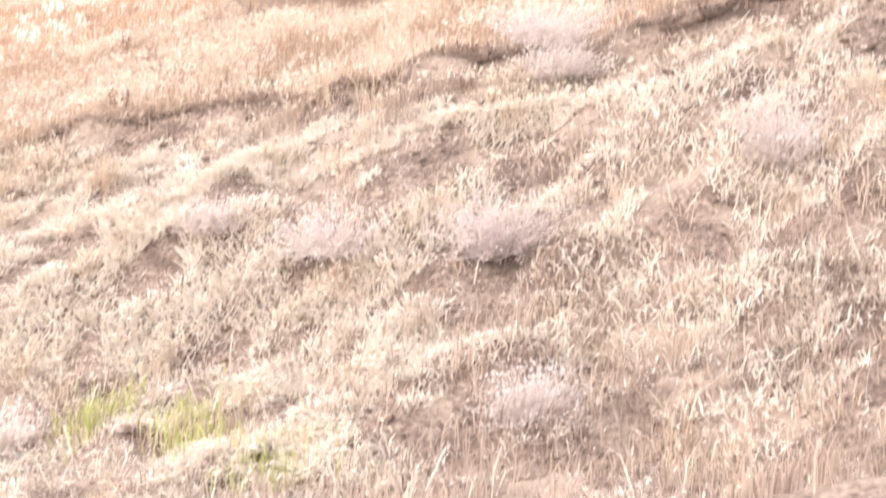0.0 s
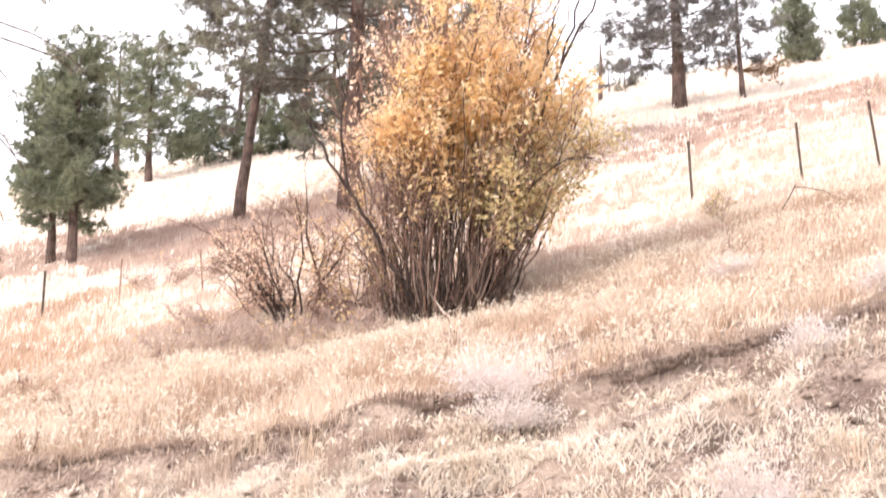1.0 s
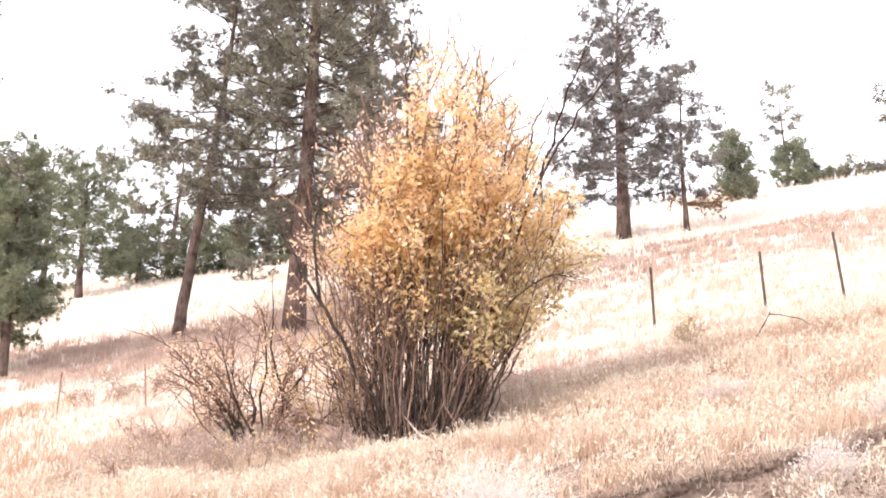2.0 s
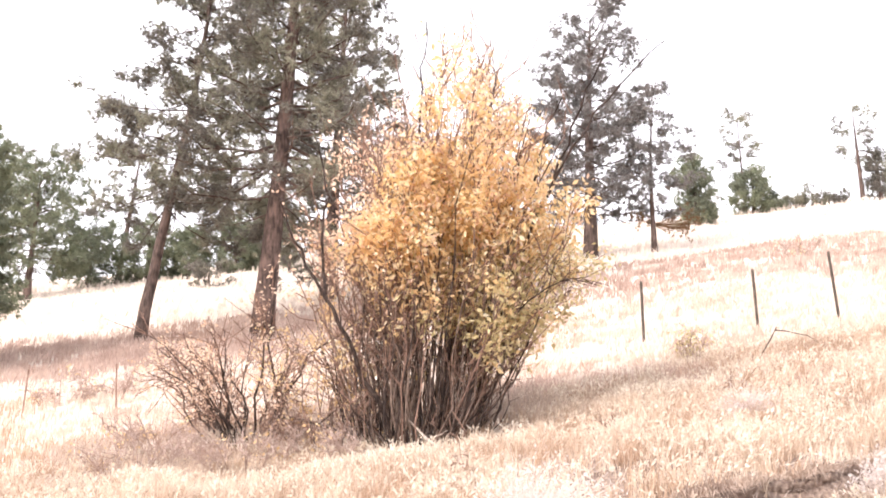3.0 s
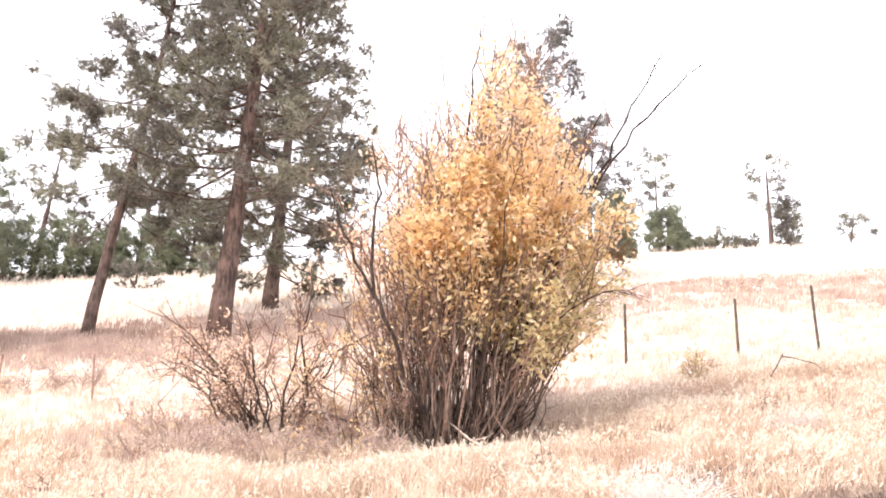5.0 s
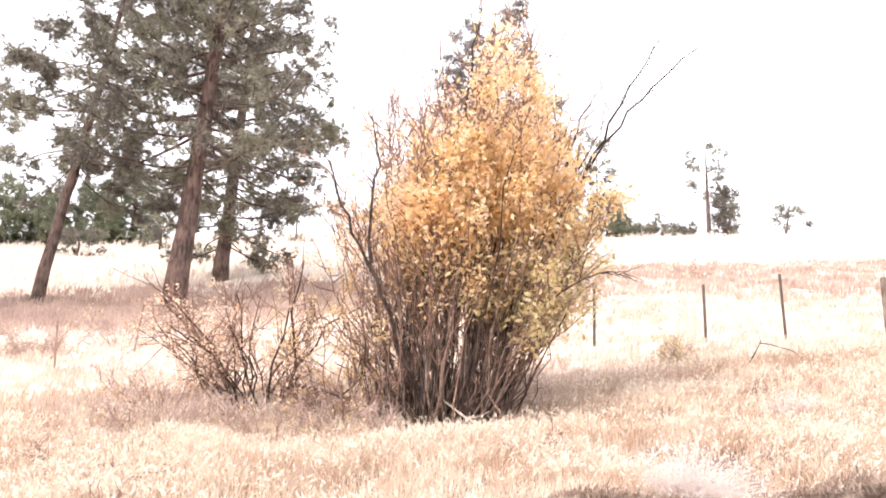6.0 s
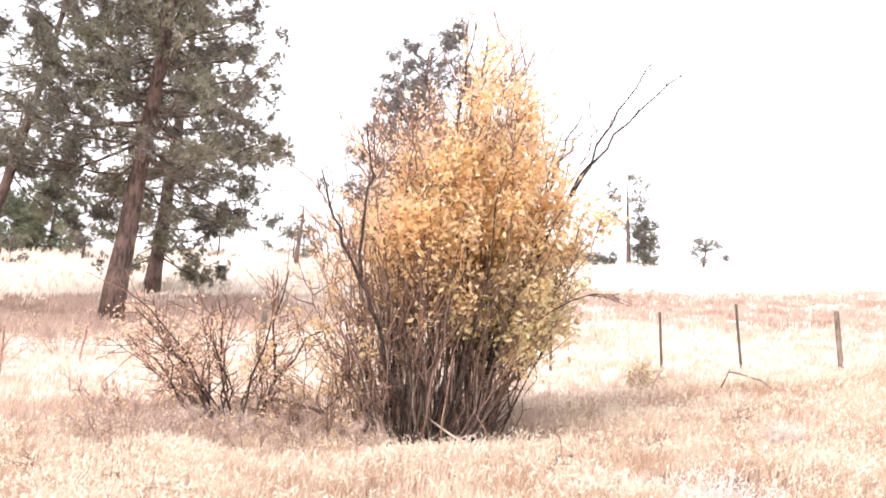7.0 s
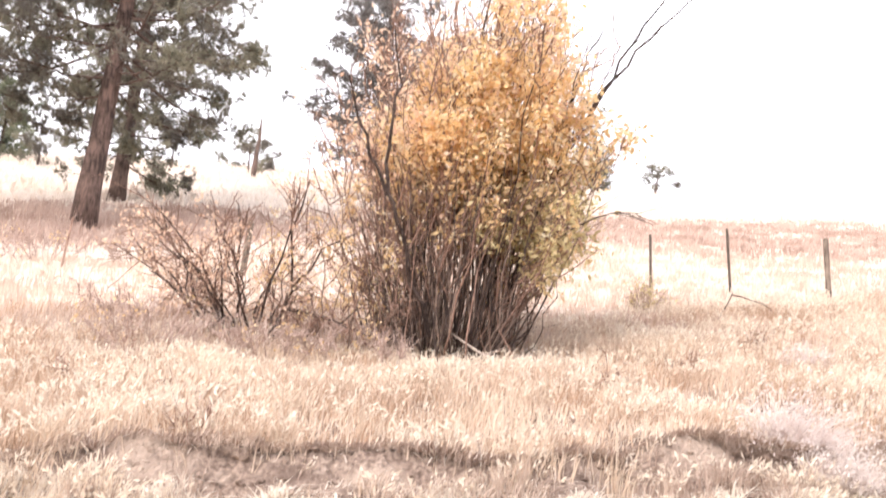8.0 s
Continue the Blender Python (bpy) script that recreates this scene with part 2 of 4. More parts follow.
def tube(shape, pts, radii, sides=6, bumps=0.0, rng=None):
    """A bent, tapered, closed rod along pts."""
    pts = np.asarray(pts, float)
    radii = np.asarray(radii, float)
    n = len(pts)
    tan = np.gradient(pts, axis=0)
    tan /= np.linalg.norm(tan, axis=1)[:, None] + 1e-9
    ref = np.array([0.31, 0.95, 0.05]) if abs(tan[0][2]) > 0.5 else np.array([0.05, 0.1, 0.99])
    u = np.cross(tan, ref)
    u /= np.linalg.norm(u, axis=1)[:, None] + 1e-9
    v = np.cross(tan, u)
    a = np.arange(sides) * 2 * math.pi / sides
    r = radii[:, None] * np.ones((1, sides))
    if bumps:
        r = r * (1 + rng.uniform(-bumps, bumps, r.shape))
    ring = pts[:, None] + r[..., None] * (np.cos(a)[None, :, None] * u[:, None] + np.sin(a)[None, :, None] * v[:, None])
    i = np.arange(n - 1)[:, None] * sides
    j = np.arange(sides)[None, :]
    k = (j + 1) % sides
    quads = np.stack([i + j, i + k, i + sides + k, i + sides + j], -1).reshape(-1, 4)
    caps = np.array([list(range(sides))[::-1], list(range((n - 1) * sides, n * sides))])
    shape.add(ring, quads, caps)


def sticks(shape, p0, p1, r0, r1):
    """Many thin three-sided twigs at once."""
    p0, p1 = np.asarray(p0, float), np.asarray(p1, float)
    n = len(p0)
    d = p1 - p0
    d /= np.linalg.norm(d, axis=1)[:, None] + 1e-9
    u = np.cross(d, np.array([0.37, 0.61, 0.7]))
    u /= np.linalg.norm(u, axis=1)[:, None] + 1e-9
    v = np.cross(d, u)
    pts = np.zeros((n, 6, 3))
    for k in range(3):
        a = k * 2 * math.pi / 3
        o = math.cos(a) * u + math.sin(a) * v
        pts[:, k] = p0 + o * np.reshape(r0, (-1, 1))
        pts[:, 3 + k] = p1 + o * np.reshape(r1, (-1, 1))
    b = np.arange(n)[:, None] * 6
    shape.add(pts, np.concatenate([b + np.array(q) for q in ((0, 1, 4, 3), (1, 2, 5, 4), (2, 0, 3, 5))]))


def unit(rng, n):
    v = rng.normal(size=(n, 3))
    return v / np.linalg.norm(v, axis=1)[:, None]


def leaves(shape, rng, at, size, droop=0.3):
    """Pointed leaves, each folded a little along its midrib."""
    n = len(at)
    a = unit(rng, n)
    a[:, 2] -= droop
    a /= np.linalg.norm(a, axis=1)[:, None]
    b = np.cross(a, unit(rng, n))
    b /= np.linalg.norm(b, axis=1)[:, None] + 1e-9
    c = np.cross(a, b)
    s = (size * rng.uniform(0.6, 1.3, n))[:, None]
    pts = np.stack([at, at + a * s * 0.5 + b * s * 0.24 + c * s * 0.08, at + a * s, at + a * s * 0.5 - b * s * 0.24 + c * s * 0.08], 1)
    i = np.arange(n)[:, None] * 4
    shape.add(pts, np.concatenate([i + np.array((0, 1, 2)), i + np.array((0, 2, 3))]))


def needles(shape, rng, at, way, count, length, width):
    """Tufts of long needles that spread round each shoot's end."""
    n = len(at)
    d = np.repeat(way, count, 0) * 0.55 + unit(rng, n * count)
    d /= np.linalg.norm(d, axis=1)[:, None] + 1e-9
    root = np.repeat(at, count, 0) - d * length * 0.1
    s = np.cross(d, unit(rng, n * count))
    s /= np.linalg.norm(s, axis=1)[:, None] + 1e-9
    ln = (length * rng.uniform(0.65, 1.15, n * count))[:, None]
    pts = np.stack([root - s * width * 0.5, root + s * width * 0.5, root + d * ln], 1)
    shape.add(pts, np.arange(n * count * 3).reshape(-1, 3))


# ---- the hillside ----
def ease(a, b, x):
    k = np.clip((x - a) / (b - a), 0, 1)
    return k * k * (3 - 2 * k)


def patchy(x, y, scale, seed):
    """Smooth random values between 0 and 1 over the plan."""
    x, y = np.asarray(x, float) / scale, np.asarray(y, float) / scale
    ix, iy = np.floor(x).astype(np.int64), np.floor(y).astype(np.int64)
    fx, fy = x - ix, y - iy
    fx, fy = fx * fx * (3 - 2 * fx), fy * fy * (3 - 2 * fy)

    def lot(i, j):
        h = (i * 374761393 + j * 668265263 + seed * 1442695041) & 0x7FFFFFFF
        h = ((h ^ (h >> 13)) * 1274126177) & 0x7FFFFFFF
        return ((h ^ (h >> 16)) & 0xFFFF) / 65535.0

    return (lot(ix, iy) * (1 - fx) + lot(ix + 1, iy) * fx) * (1 - fy) + (lot(ix, iy + 1) * (1 - fx) + lot(ix + 1, iy + 1) * fx) * fy


def terrace(x):
    return np.interp(x, [-8.0, -4.7, -3.0, -2.1, -1.4, -0.4, 1.3, 2.8, 4.2, 7.0], [17.0, 16.0, 15.45, 15.15, 14.7, 14.3, 14.05, 13.95, 13.95, 13.8]) + 0.14 * (patchy(x, 0 * x, 0.6, 72) - 0.5) + 0.1 * (patchy(x, 0 * x, 0.17, 73) - 0.5)


def height(x, y):
    """The lie of the land: a road's verge, a bank with a cattle terrace, a long slope and its crest."""
    x, y = np.asarray(x, float), np.asarray(y, float)
    s, q = 0.51 * x + 0.86 * y, 0.86 * x - 0.51 * y
    s2 = np.where(s > 63, 63 + 9 * (1 - np.exp(-np.maximum(s - 63, 0) / 9)), np.maximum(s, -60))
    q2 = 40 * np.tanh(q / 40)
    px, py = 0.51 * s2 + 0.86 * q2, 0.86 * s2 - 0.51 * q2
    hill = -2.298 + 0.2538 * px + 0.3778 * py - 0.00016 * px * px - 0.001 * px * py + 0.00096 * py * py
    hill = hill + 0.0025 * np.maximum(s2 - 45, 0) * np.clip(q, -35, 15)
    hill = hill - 0.4 * np.exp(-((x - 2) ** 2 + (y - 30) ** 2) / 72)
    hill = hill - 0.13 * np.exp(-((x - 1.6) ** 2 + (y - 21.1) ** 2) / 3.0)
    up = y - terrace(x)
    hill = hill + (0.21 + 0.14 * ease(0.25, 0.6, patchy(x, 0 * x, 0.75, 71))) * ease(-0.12, 0.06, up) * np.exp(-np.maximum(up, 0) / 5)
    hill = hill - 0.42 * np.maximum(13.3 - y, 0) * ease(0, 1.5, 13.3 - y)
    road = 0.045 * np.clip(x, -30, 30) - 0.12 * np.clip(-y - 6, 0, 60)
    hi, lo = np.maximum(hill, road), np.minimum(hill, road)
    base = hi + 0.35 * np.log1p(np.exp(np.clip((lo - hi) / 0.35, -40, 0)))
    rough = ease(6.5, 9.5, y) * (1 - ease(60, 70, s))
    return base + rough * ((0.18 + 0.08 * ease(0.5, -0.3, up)) * (patchy(x, y, 1.3, 3) - 0.5) + (0.08 + 0.12 * ease(0.5, -0.3, up)) * (patchy(x, y, 0.5, 4) - 0.5) + ease(0.3, -0.2, up) * (0.22 * (patchy(0.5 * x, y - 0.3 * x, 0.30, 9) - 0.5) + 0.07 * (patchy(x, 0.8 * y + 0.3 * x, 0.23, 6) - 0.5) + 0.05 * (patchy(x, y, 0.11, 8) - 0.5)))


def on_ground(x, y, sink=0.0):
    return (x, y, float(height(x, y)) - sink)


def spaced(stops):
    out = [np.arange(a, b, step) for a, b, step in stops]
    return np.concatenate(out + [[stops[-1][1]]])


gx = spaced([(-1800, -200, 160), (-200, -60, 20), (-60, -14, 1.5), (-14, -6, 0.4), (-6, 6.4, 0.085), (6.4, 8, 0.2), (8, 24, 0.35), (24, 60, 1.0), (60, 200, 20), (200, 1800, 160)])
gy = spaced([(-1800, -200, 160), (-200, -30, 17), (-30, 6, 1.5), (6, 8, 0.25), (8, 17.4, 0.085), (17.4, 22, 0.2), (22, 40, 0.35), (40, 90, 0.9), (90, 200, 11), (200, 1800, 160)])
GX, GY = np.meshgrid(gx, gy)
sheet = Shape()
nx, ny = len(gx), len(gy)
corner = (np.arange(ny - 1)[:, None] * nx + np.arange(nx - 1)[None, :]).reshape(-1, 1)
sheet.add(np.stack([GX, GY, height(GX, GY)], -1), corner + np.array((0, 1, nx + 1, nx)))
tagged(new("ground", sheet.mesh("ground", MAT_GROUND, True)), "dry straw-coloured grassy hillside with bare soil patches", "ground", kind="structure")


# ---- trees ----
def pine(name, place, tall, girth, crown_from, reach, label, seed, lean=(0.0, 0.0), limbs=60, puffs=13, tufts=3, puff=0.17, needle=0.18, width=0.03,
         shape_power=0.7, bark=None, leaf=None, count=12, droop=0.35, group="pines on the hillside", bend=0.0, each_limb=True, inner=0.3, bare=0.08):
    """A pine: tapered trunk, whorled limbs that droop and turn up at their ends, fans of side boughs with tufts of needles."""
    rng = np.random.RandomState(seed)
    bark, leaf = bark or MAT_DARK_BARK, leaf or MAT_NEEDLE
    tree = thing(name, place, label, "tree", group)
    k = np.linspace(0, 1, 15)

    def axis(f):
        f = np.asarray(f, float)
        return np.stack([lean[0] * tall * f + bend * np.sin(f * 5.0 + seed), lean[1] * tall * f + bend * np.cos(f * 4.0 + seed) - bend, tall * f], -1)

    trunk = Shape()
    flare = 1 + 0.3 * np.exp(-k * tall / 0.5)
    pts = axis(k)
    pts[0, 2] -= 0.35
    tube(trunk, pts, girth * 0.5 * flare * (1 - 0.93 * k ** 1.15) + 0.008, 12, 0.10, rng)
    part("trunk", trunk, bark, tree, "", True)
    wood, green = Shape(), Shape()
    ends, ways = [], []
    for i in range(limbs):
        f = crown_from + (0.985 - crown_from) * min((4 * (i // 4) + rng.uniform(0, 2.6)) / limbs, 1.0)
        up = (f - crown_from) / (1 - crown_from)
        az = i * 2.39996 + rng.uniform(-0.5, 0.5)
        ln = reach * (0.26 + 0.74 * (1 - up) ** shape_power) * min(1.0, 0.62 + up * 2.4) * rng.uniform(0.5, 1.15)
        start = axis(f)
        out = np.array([math.cos(az), math.sin(az), 0.0])
        wing = np.cross(out, (0, 0, 1))
        t = np.linspace(0, 1, 6)
        fall = (droop * (1 - up) - 0.55 * up) * rng.uniform(0.5, 1.5)
        z = -fall * ln * t + 0.30 * ln * t ** 2.6
        path = start + out * (ln * t)[:, None] + wing * rng.uniform(-0.3, 0.3) * ln * (t ** 2)[:, None] + np.stack([0 * t, 0 * t, z], -1) + rng.normal(size=(6, 3)) * 0.035 * ln * t[:, None]
        limb = Shape() if each_limb else wood
        tube(limb, path, (0.010 + 0.009 * ln) * girth / 0.5 * (1 - 0.85 * t) + 0.004, 5)
        # side boughs spread like fans from the outer part of the limb, each with tufts along it
        n = max(2, int(0.44 * puffs * ln / reach * rng.uniform(0.6, 1.3)))
        if rng.uniform() < bare:
            n = 1
        a = rng.uniform(inner, 1.0, n)
        a[0] = 1.0
        at = np.stack([np.interp(a, t, path[:, c]) for c in range(3)], -1)
        way = out * rng.uniform(0.3, 1.0, n)[:, None] + wing * rng.uniform(-1.0, 1.0, n)[:, None]
        way[:, 2] += rng.uniform(-0.35, 0.45, n)
        bough = (0.24 + 0.34 * ln * (1.1 - a)) * rng.uniform(0.6, 1.4, n)
        end = at + way * bough[:, None]
        sticks(limb, at, end, np.full(n, 0.012), np.full(n, 0.006))
        g = np.tile(np.array([0.3, 0.5, 0.68, 0.85, 1.0]), n)
        hub = np.repeat(at, 5, 0) + np.repeat(end - at, 5, 0) * g[:, None] + rng.normal(size=(5 * n, 3)) * 0.08
        m = tufts
        ball = unit(rng, 5 * n * m)
        tip = np.repeat(hub, m, 0) + ball * np.array([1, 1, 0.6]) * (puff * np.repeat(rng.uniform(0.6, 1.5, 5 * n), m) * rng.uniform(0.2, 1.15, 5 * n * m))[:, None]
        if tall > 9:
            sticks(limb, np.repeat(hub, m, 0), tip, np.full(5 * n * m, 0.006), np.full(5 * n * m, 0.003))
        ends.append(tip), ways.append(ball + 0.5 * np.repeat(np.repeat(way, 5, 0), m, 0))
        if each_limb:
            part("limb", limb, MAT_DARK_BARK, tree)
    ends, ways = np.concatenate(ends), np.concatenate(ways)
    needles(green, rng, ends, ways, count, needle, width)
    if not each_limb:
        part("branch_frame", wood, bark, tree, kind="stuff")
    part("crown", green, leaf, tree)
    return tree


LOW = "low bushy green pine beneath taller pines"
pine("pine_tree", on_ground(-2.48, 37.6, 0.05), 12.5, 0.30, 0.30, 3.0, "tall leaning pine with a bare lower trunk and drooping lower limbs", 11,
     lean=(0.105, 0.0), limbs=84, puffs=24, bend=0.08, droop=0.5, shape_power=0.55, inner=0.4, bare=0.15)
pine("pine_tree", on_ground(0.42, 35.4, 0.05), 15.0, 0.52, 0.24, 3.6, "tall old pine with reddish plated bark and a dense dark crown", 12,
     lean=(0.04, 0.01), limbs=120, puffs=30, bark=MAT_PINE_BARK, bend=0.06, droop=0.4, shape_power=0.5, inner=0.15, bare=0.1)
pine("pine_tree", on_ground(2.8, 41.4, 0.05), 11.5, 0.44, 0.10, 2.9, "dark pine with a low dense crown behind the old pine", 13,
     lean=(0.03, 0.0), limbs=88, puffs=24, droop=0.45, shape_power=0.55)
pine("pine_tree", on_ground(11.8, 43.5, 0.05), 9.1, 0.44, 0.2, 2.6, "open dark pine with thin see-through crown on the slope", 14,
     lean=(0.045, 0.0), limbs=84, puffs=22, bend=0.05, shape_power=0.45, inner=0.3, bare=0.1, leaf=MAT_NEEDLE_C)
pine("pine_tree", on_ground(13.7, 42.5, 0.05), 5.4, 0.17, 0.28, 1.5, "slim small pine with sparse tufted limbs", 15,
     lean=(0.04, 0.0), limbs=28, puffs=14, bend=0.05, shape_power=0.4, leaf=MAT_NEEDLE_C)
slim = bpy.data.objects["pine_tree.004"]
dead = Shape()
rng = np.random.RandomState(151)
spot = np.concatenate([np.array((1.15, 0.0, 1.05)) + rng.normal(size=(70, 3)) * np.array((0.32, 0.3, 0.2)), np.array((-0.45, 0.0, 1.15)) + rng.normal(size=(25, 3)) * np.array((0.2, 0.2, 0.15))])
needles(dead, rng, spot, unit(rng, len(spot)), 12, 0.18, 0.03)
sticks(dead, np.repeat([(0.05, 0.0, 1.0)], 95, 0) * np.array((1, 1, 1.0)), spot, np.full(95, 0.006), np.full(95, 0.003))
part("dead_foliage", dead, MAT_NEEDLE_RED, slim, "browned drooping needles on the lowest limb")
pine("pine_tree", on_ground(14.1, 59.6, 0.05), 1.3, 0.08, 0.2, 0.9, "small dark pine near the crest behind the slope pines", 34,
     limbs=9, puffs=3, tufts=4, count=10)
pine("pine_tree", on_ground(-6.7, 35.9, 0.05), 6.2, 0.25, 0.22, 1.45, "young blue-green pine with a dense cone-shaped crown", 16,
     limbs=76, puffs=22, leaf=MAT_NEEDLE_B, droop=0.3, shape_power=1.0, inner=0.2)
pine("pine_tree", on_ground(-7.45, 37.2, 0.05), 5.2, 0.22, 0.25, 1.3, "young blue-green pine leaning against a taller one", 17,
     limbs=60, puffs=20, leaf=MAT_NEEDLE_B, droop=0.2, lean=(-0.02, 0), inner=0.2)
pine("pine_tree", on_ground(-6.95, 54.0, 0.05), 5.3, 0.28, 0.24, 2.3, "round-topped blue-green pine standing on the slope", 18,
     limbs=66, puffs=22, leaf=MAT_NEEDLE_B, shape_power=0.4, droop=0.25)
pine("pine_tree", on_ground(0.4, 58.5, 0.05), 7.0, 0.30, 0.25, 2.2, "far dark pine with a crooked trunk", 19, limbs=36, puffs=11, lean=(0.05, 0), width=0.035)
pine("pine_tree", on_ground(-3.8, 58.5, 0.05), 6.6, 0.26, 0.3, 2.0, "far thin pine with an open crown", 20, limbs=30, puffs=9, lean=(0.08, 0), width=0.035)
pine("pine_tree", on_ground(-9.5, 63.0, 0.05), 7.0, 0.30, 0.2, 2.4, "far dark pine near the crest", 21, limbs=36, puffs=11, width=0.035)
for k, (x, y, h, r, label) in enumerate([(2.4, 56.7, 3.0, 1.3, LOW), (0.95, 56.2, 2.3, 1.0, LOW), (-0.9, 56.2, 2.1, 0.95, LOW), (-2.6, 56.6, 2.3, 1.2, LOW), (-4.9, 57.0, 2.6, 1.5, LOW),
                                         (20.3, 53.6, 3.1, 0.9, "compact green young pine with a rounded cone crown"), (25.0, 57.6, 2.0, 1.15, "broad low dark pine on the crest"),
                                         (31.45, 57.2, 2.6, 0.85, "small ragged dark pine on the crest")]):
    pine("bushy_pine", on_ground(x, y, 0.1), h, 0.2, 0.04, r, label, 22 + k, limbs=46 if k < 7 else 34, puffs=13 if k < 7 else 8, leaf=MAT_NEEDLE_B if k < 7 else MAT_NEEDLE,
         shape_power=0.5 if k < 7 else 0.8, droop=0.1, width=0.035, group="bushy young pines", each_limb=False, inner=0.15)
pine("thin_pine", on_ground(25.4, 59.4, 0.1), 5.6, 0.13, 0.42, 0.95, "thin sparse pine rising behind a low one", 32,
     limbs=19, puffs=4, shape_power=0.5, group="thin crest pines", each_limb=False)
pine("thin_pine", on_ground(30.6, 57.4, 0.1), 4.9, 0.24, 0.5, 1.2, "half-dead pine with a bare trunk and sparse top", 33,
     limbs=14, puffs=4, shape_power=0.3, group="thin crest pines", each_limb=False)
pine("scrub_tree", on_ground(34.75, 56.8, 0.1), 1.7, 0.14, 0.45, 1.0, "tiny crooked tree alone on the crest", 31,
     limbs=9, puffs=3, shape_power=0.1, lean=(0.2, 0), group="crest scrub", each_limb=False)
for k, (x, y, h) in enumerate([(27.4, 58.3, 0.5), (28.3, 58.0, 0.7), (29.3, 57.8, 0.5), (23.0, 58.6, 1.2), (26.6, 58.6, 0.4), (8.2, 58.6, 1.5), (9.6, 57.9, 1.9), (12.8, 57.3, 1.6), (2.6, 50.9, 1.1), (-0.4, 49.5, 0.9)]):
    pine("scrub_tree", on_ground(x, y, 0.1), h, 0.08, 0.05, 0.62 * h + 0.2, "low ragged dark scrub near the crest", 40 + k,
         limbs=8, puffs=3, tufts=4, count=12, shape_power=0.4, droop=0.0, group="crest scrub", each_limb=False)


# ---- shrubs ----
def stem_path(rng, root, out, tall, spread, curve, n=7, wobble=0.05):
    t = np.linspace(0, 1, n)
    z = tall * t
    r = spread * (t ** curve)
    path = np.asarray(root)[None] + np.stack([out[0] * r, out[1] * r, z], -1)
    path += np.cumsum(rng.normal(size=(n, 3)), 0) * wobble * np.array([1, 1, 0.2]) * (t[:, None] > 0)
    return path


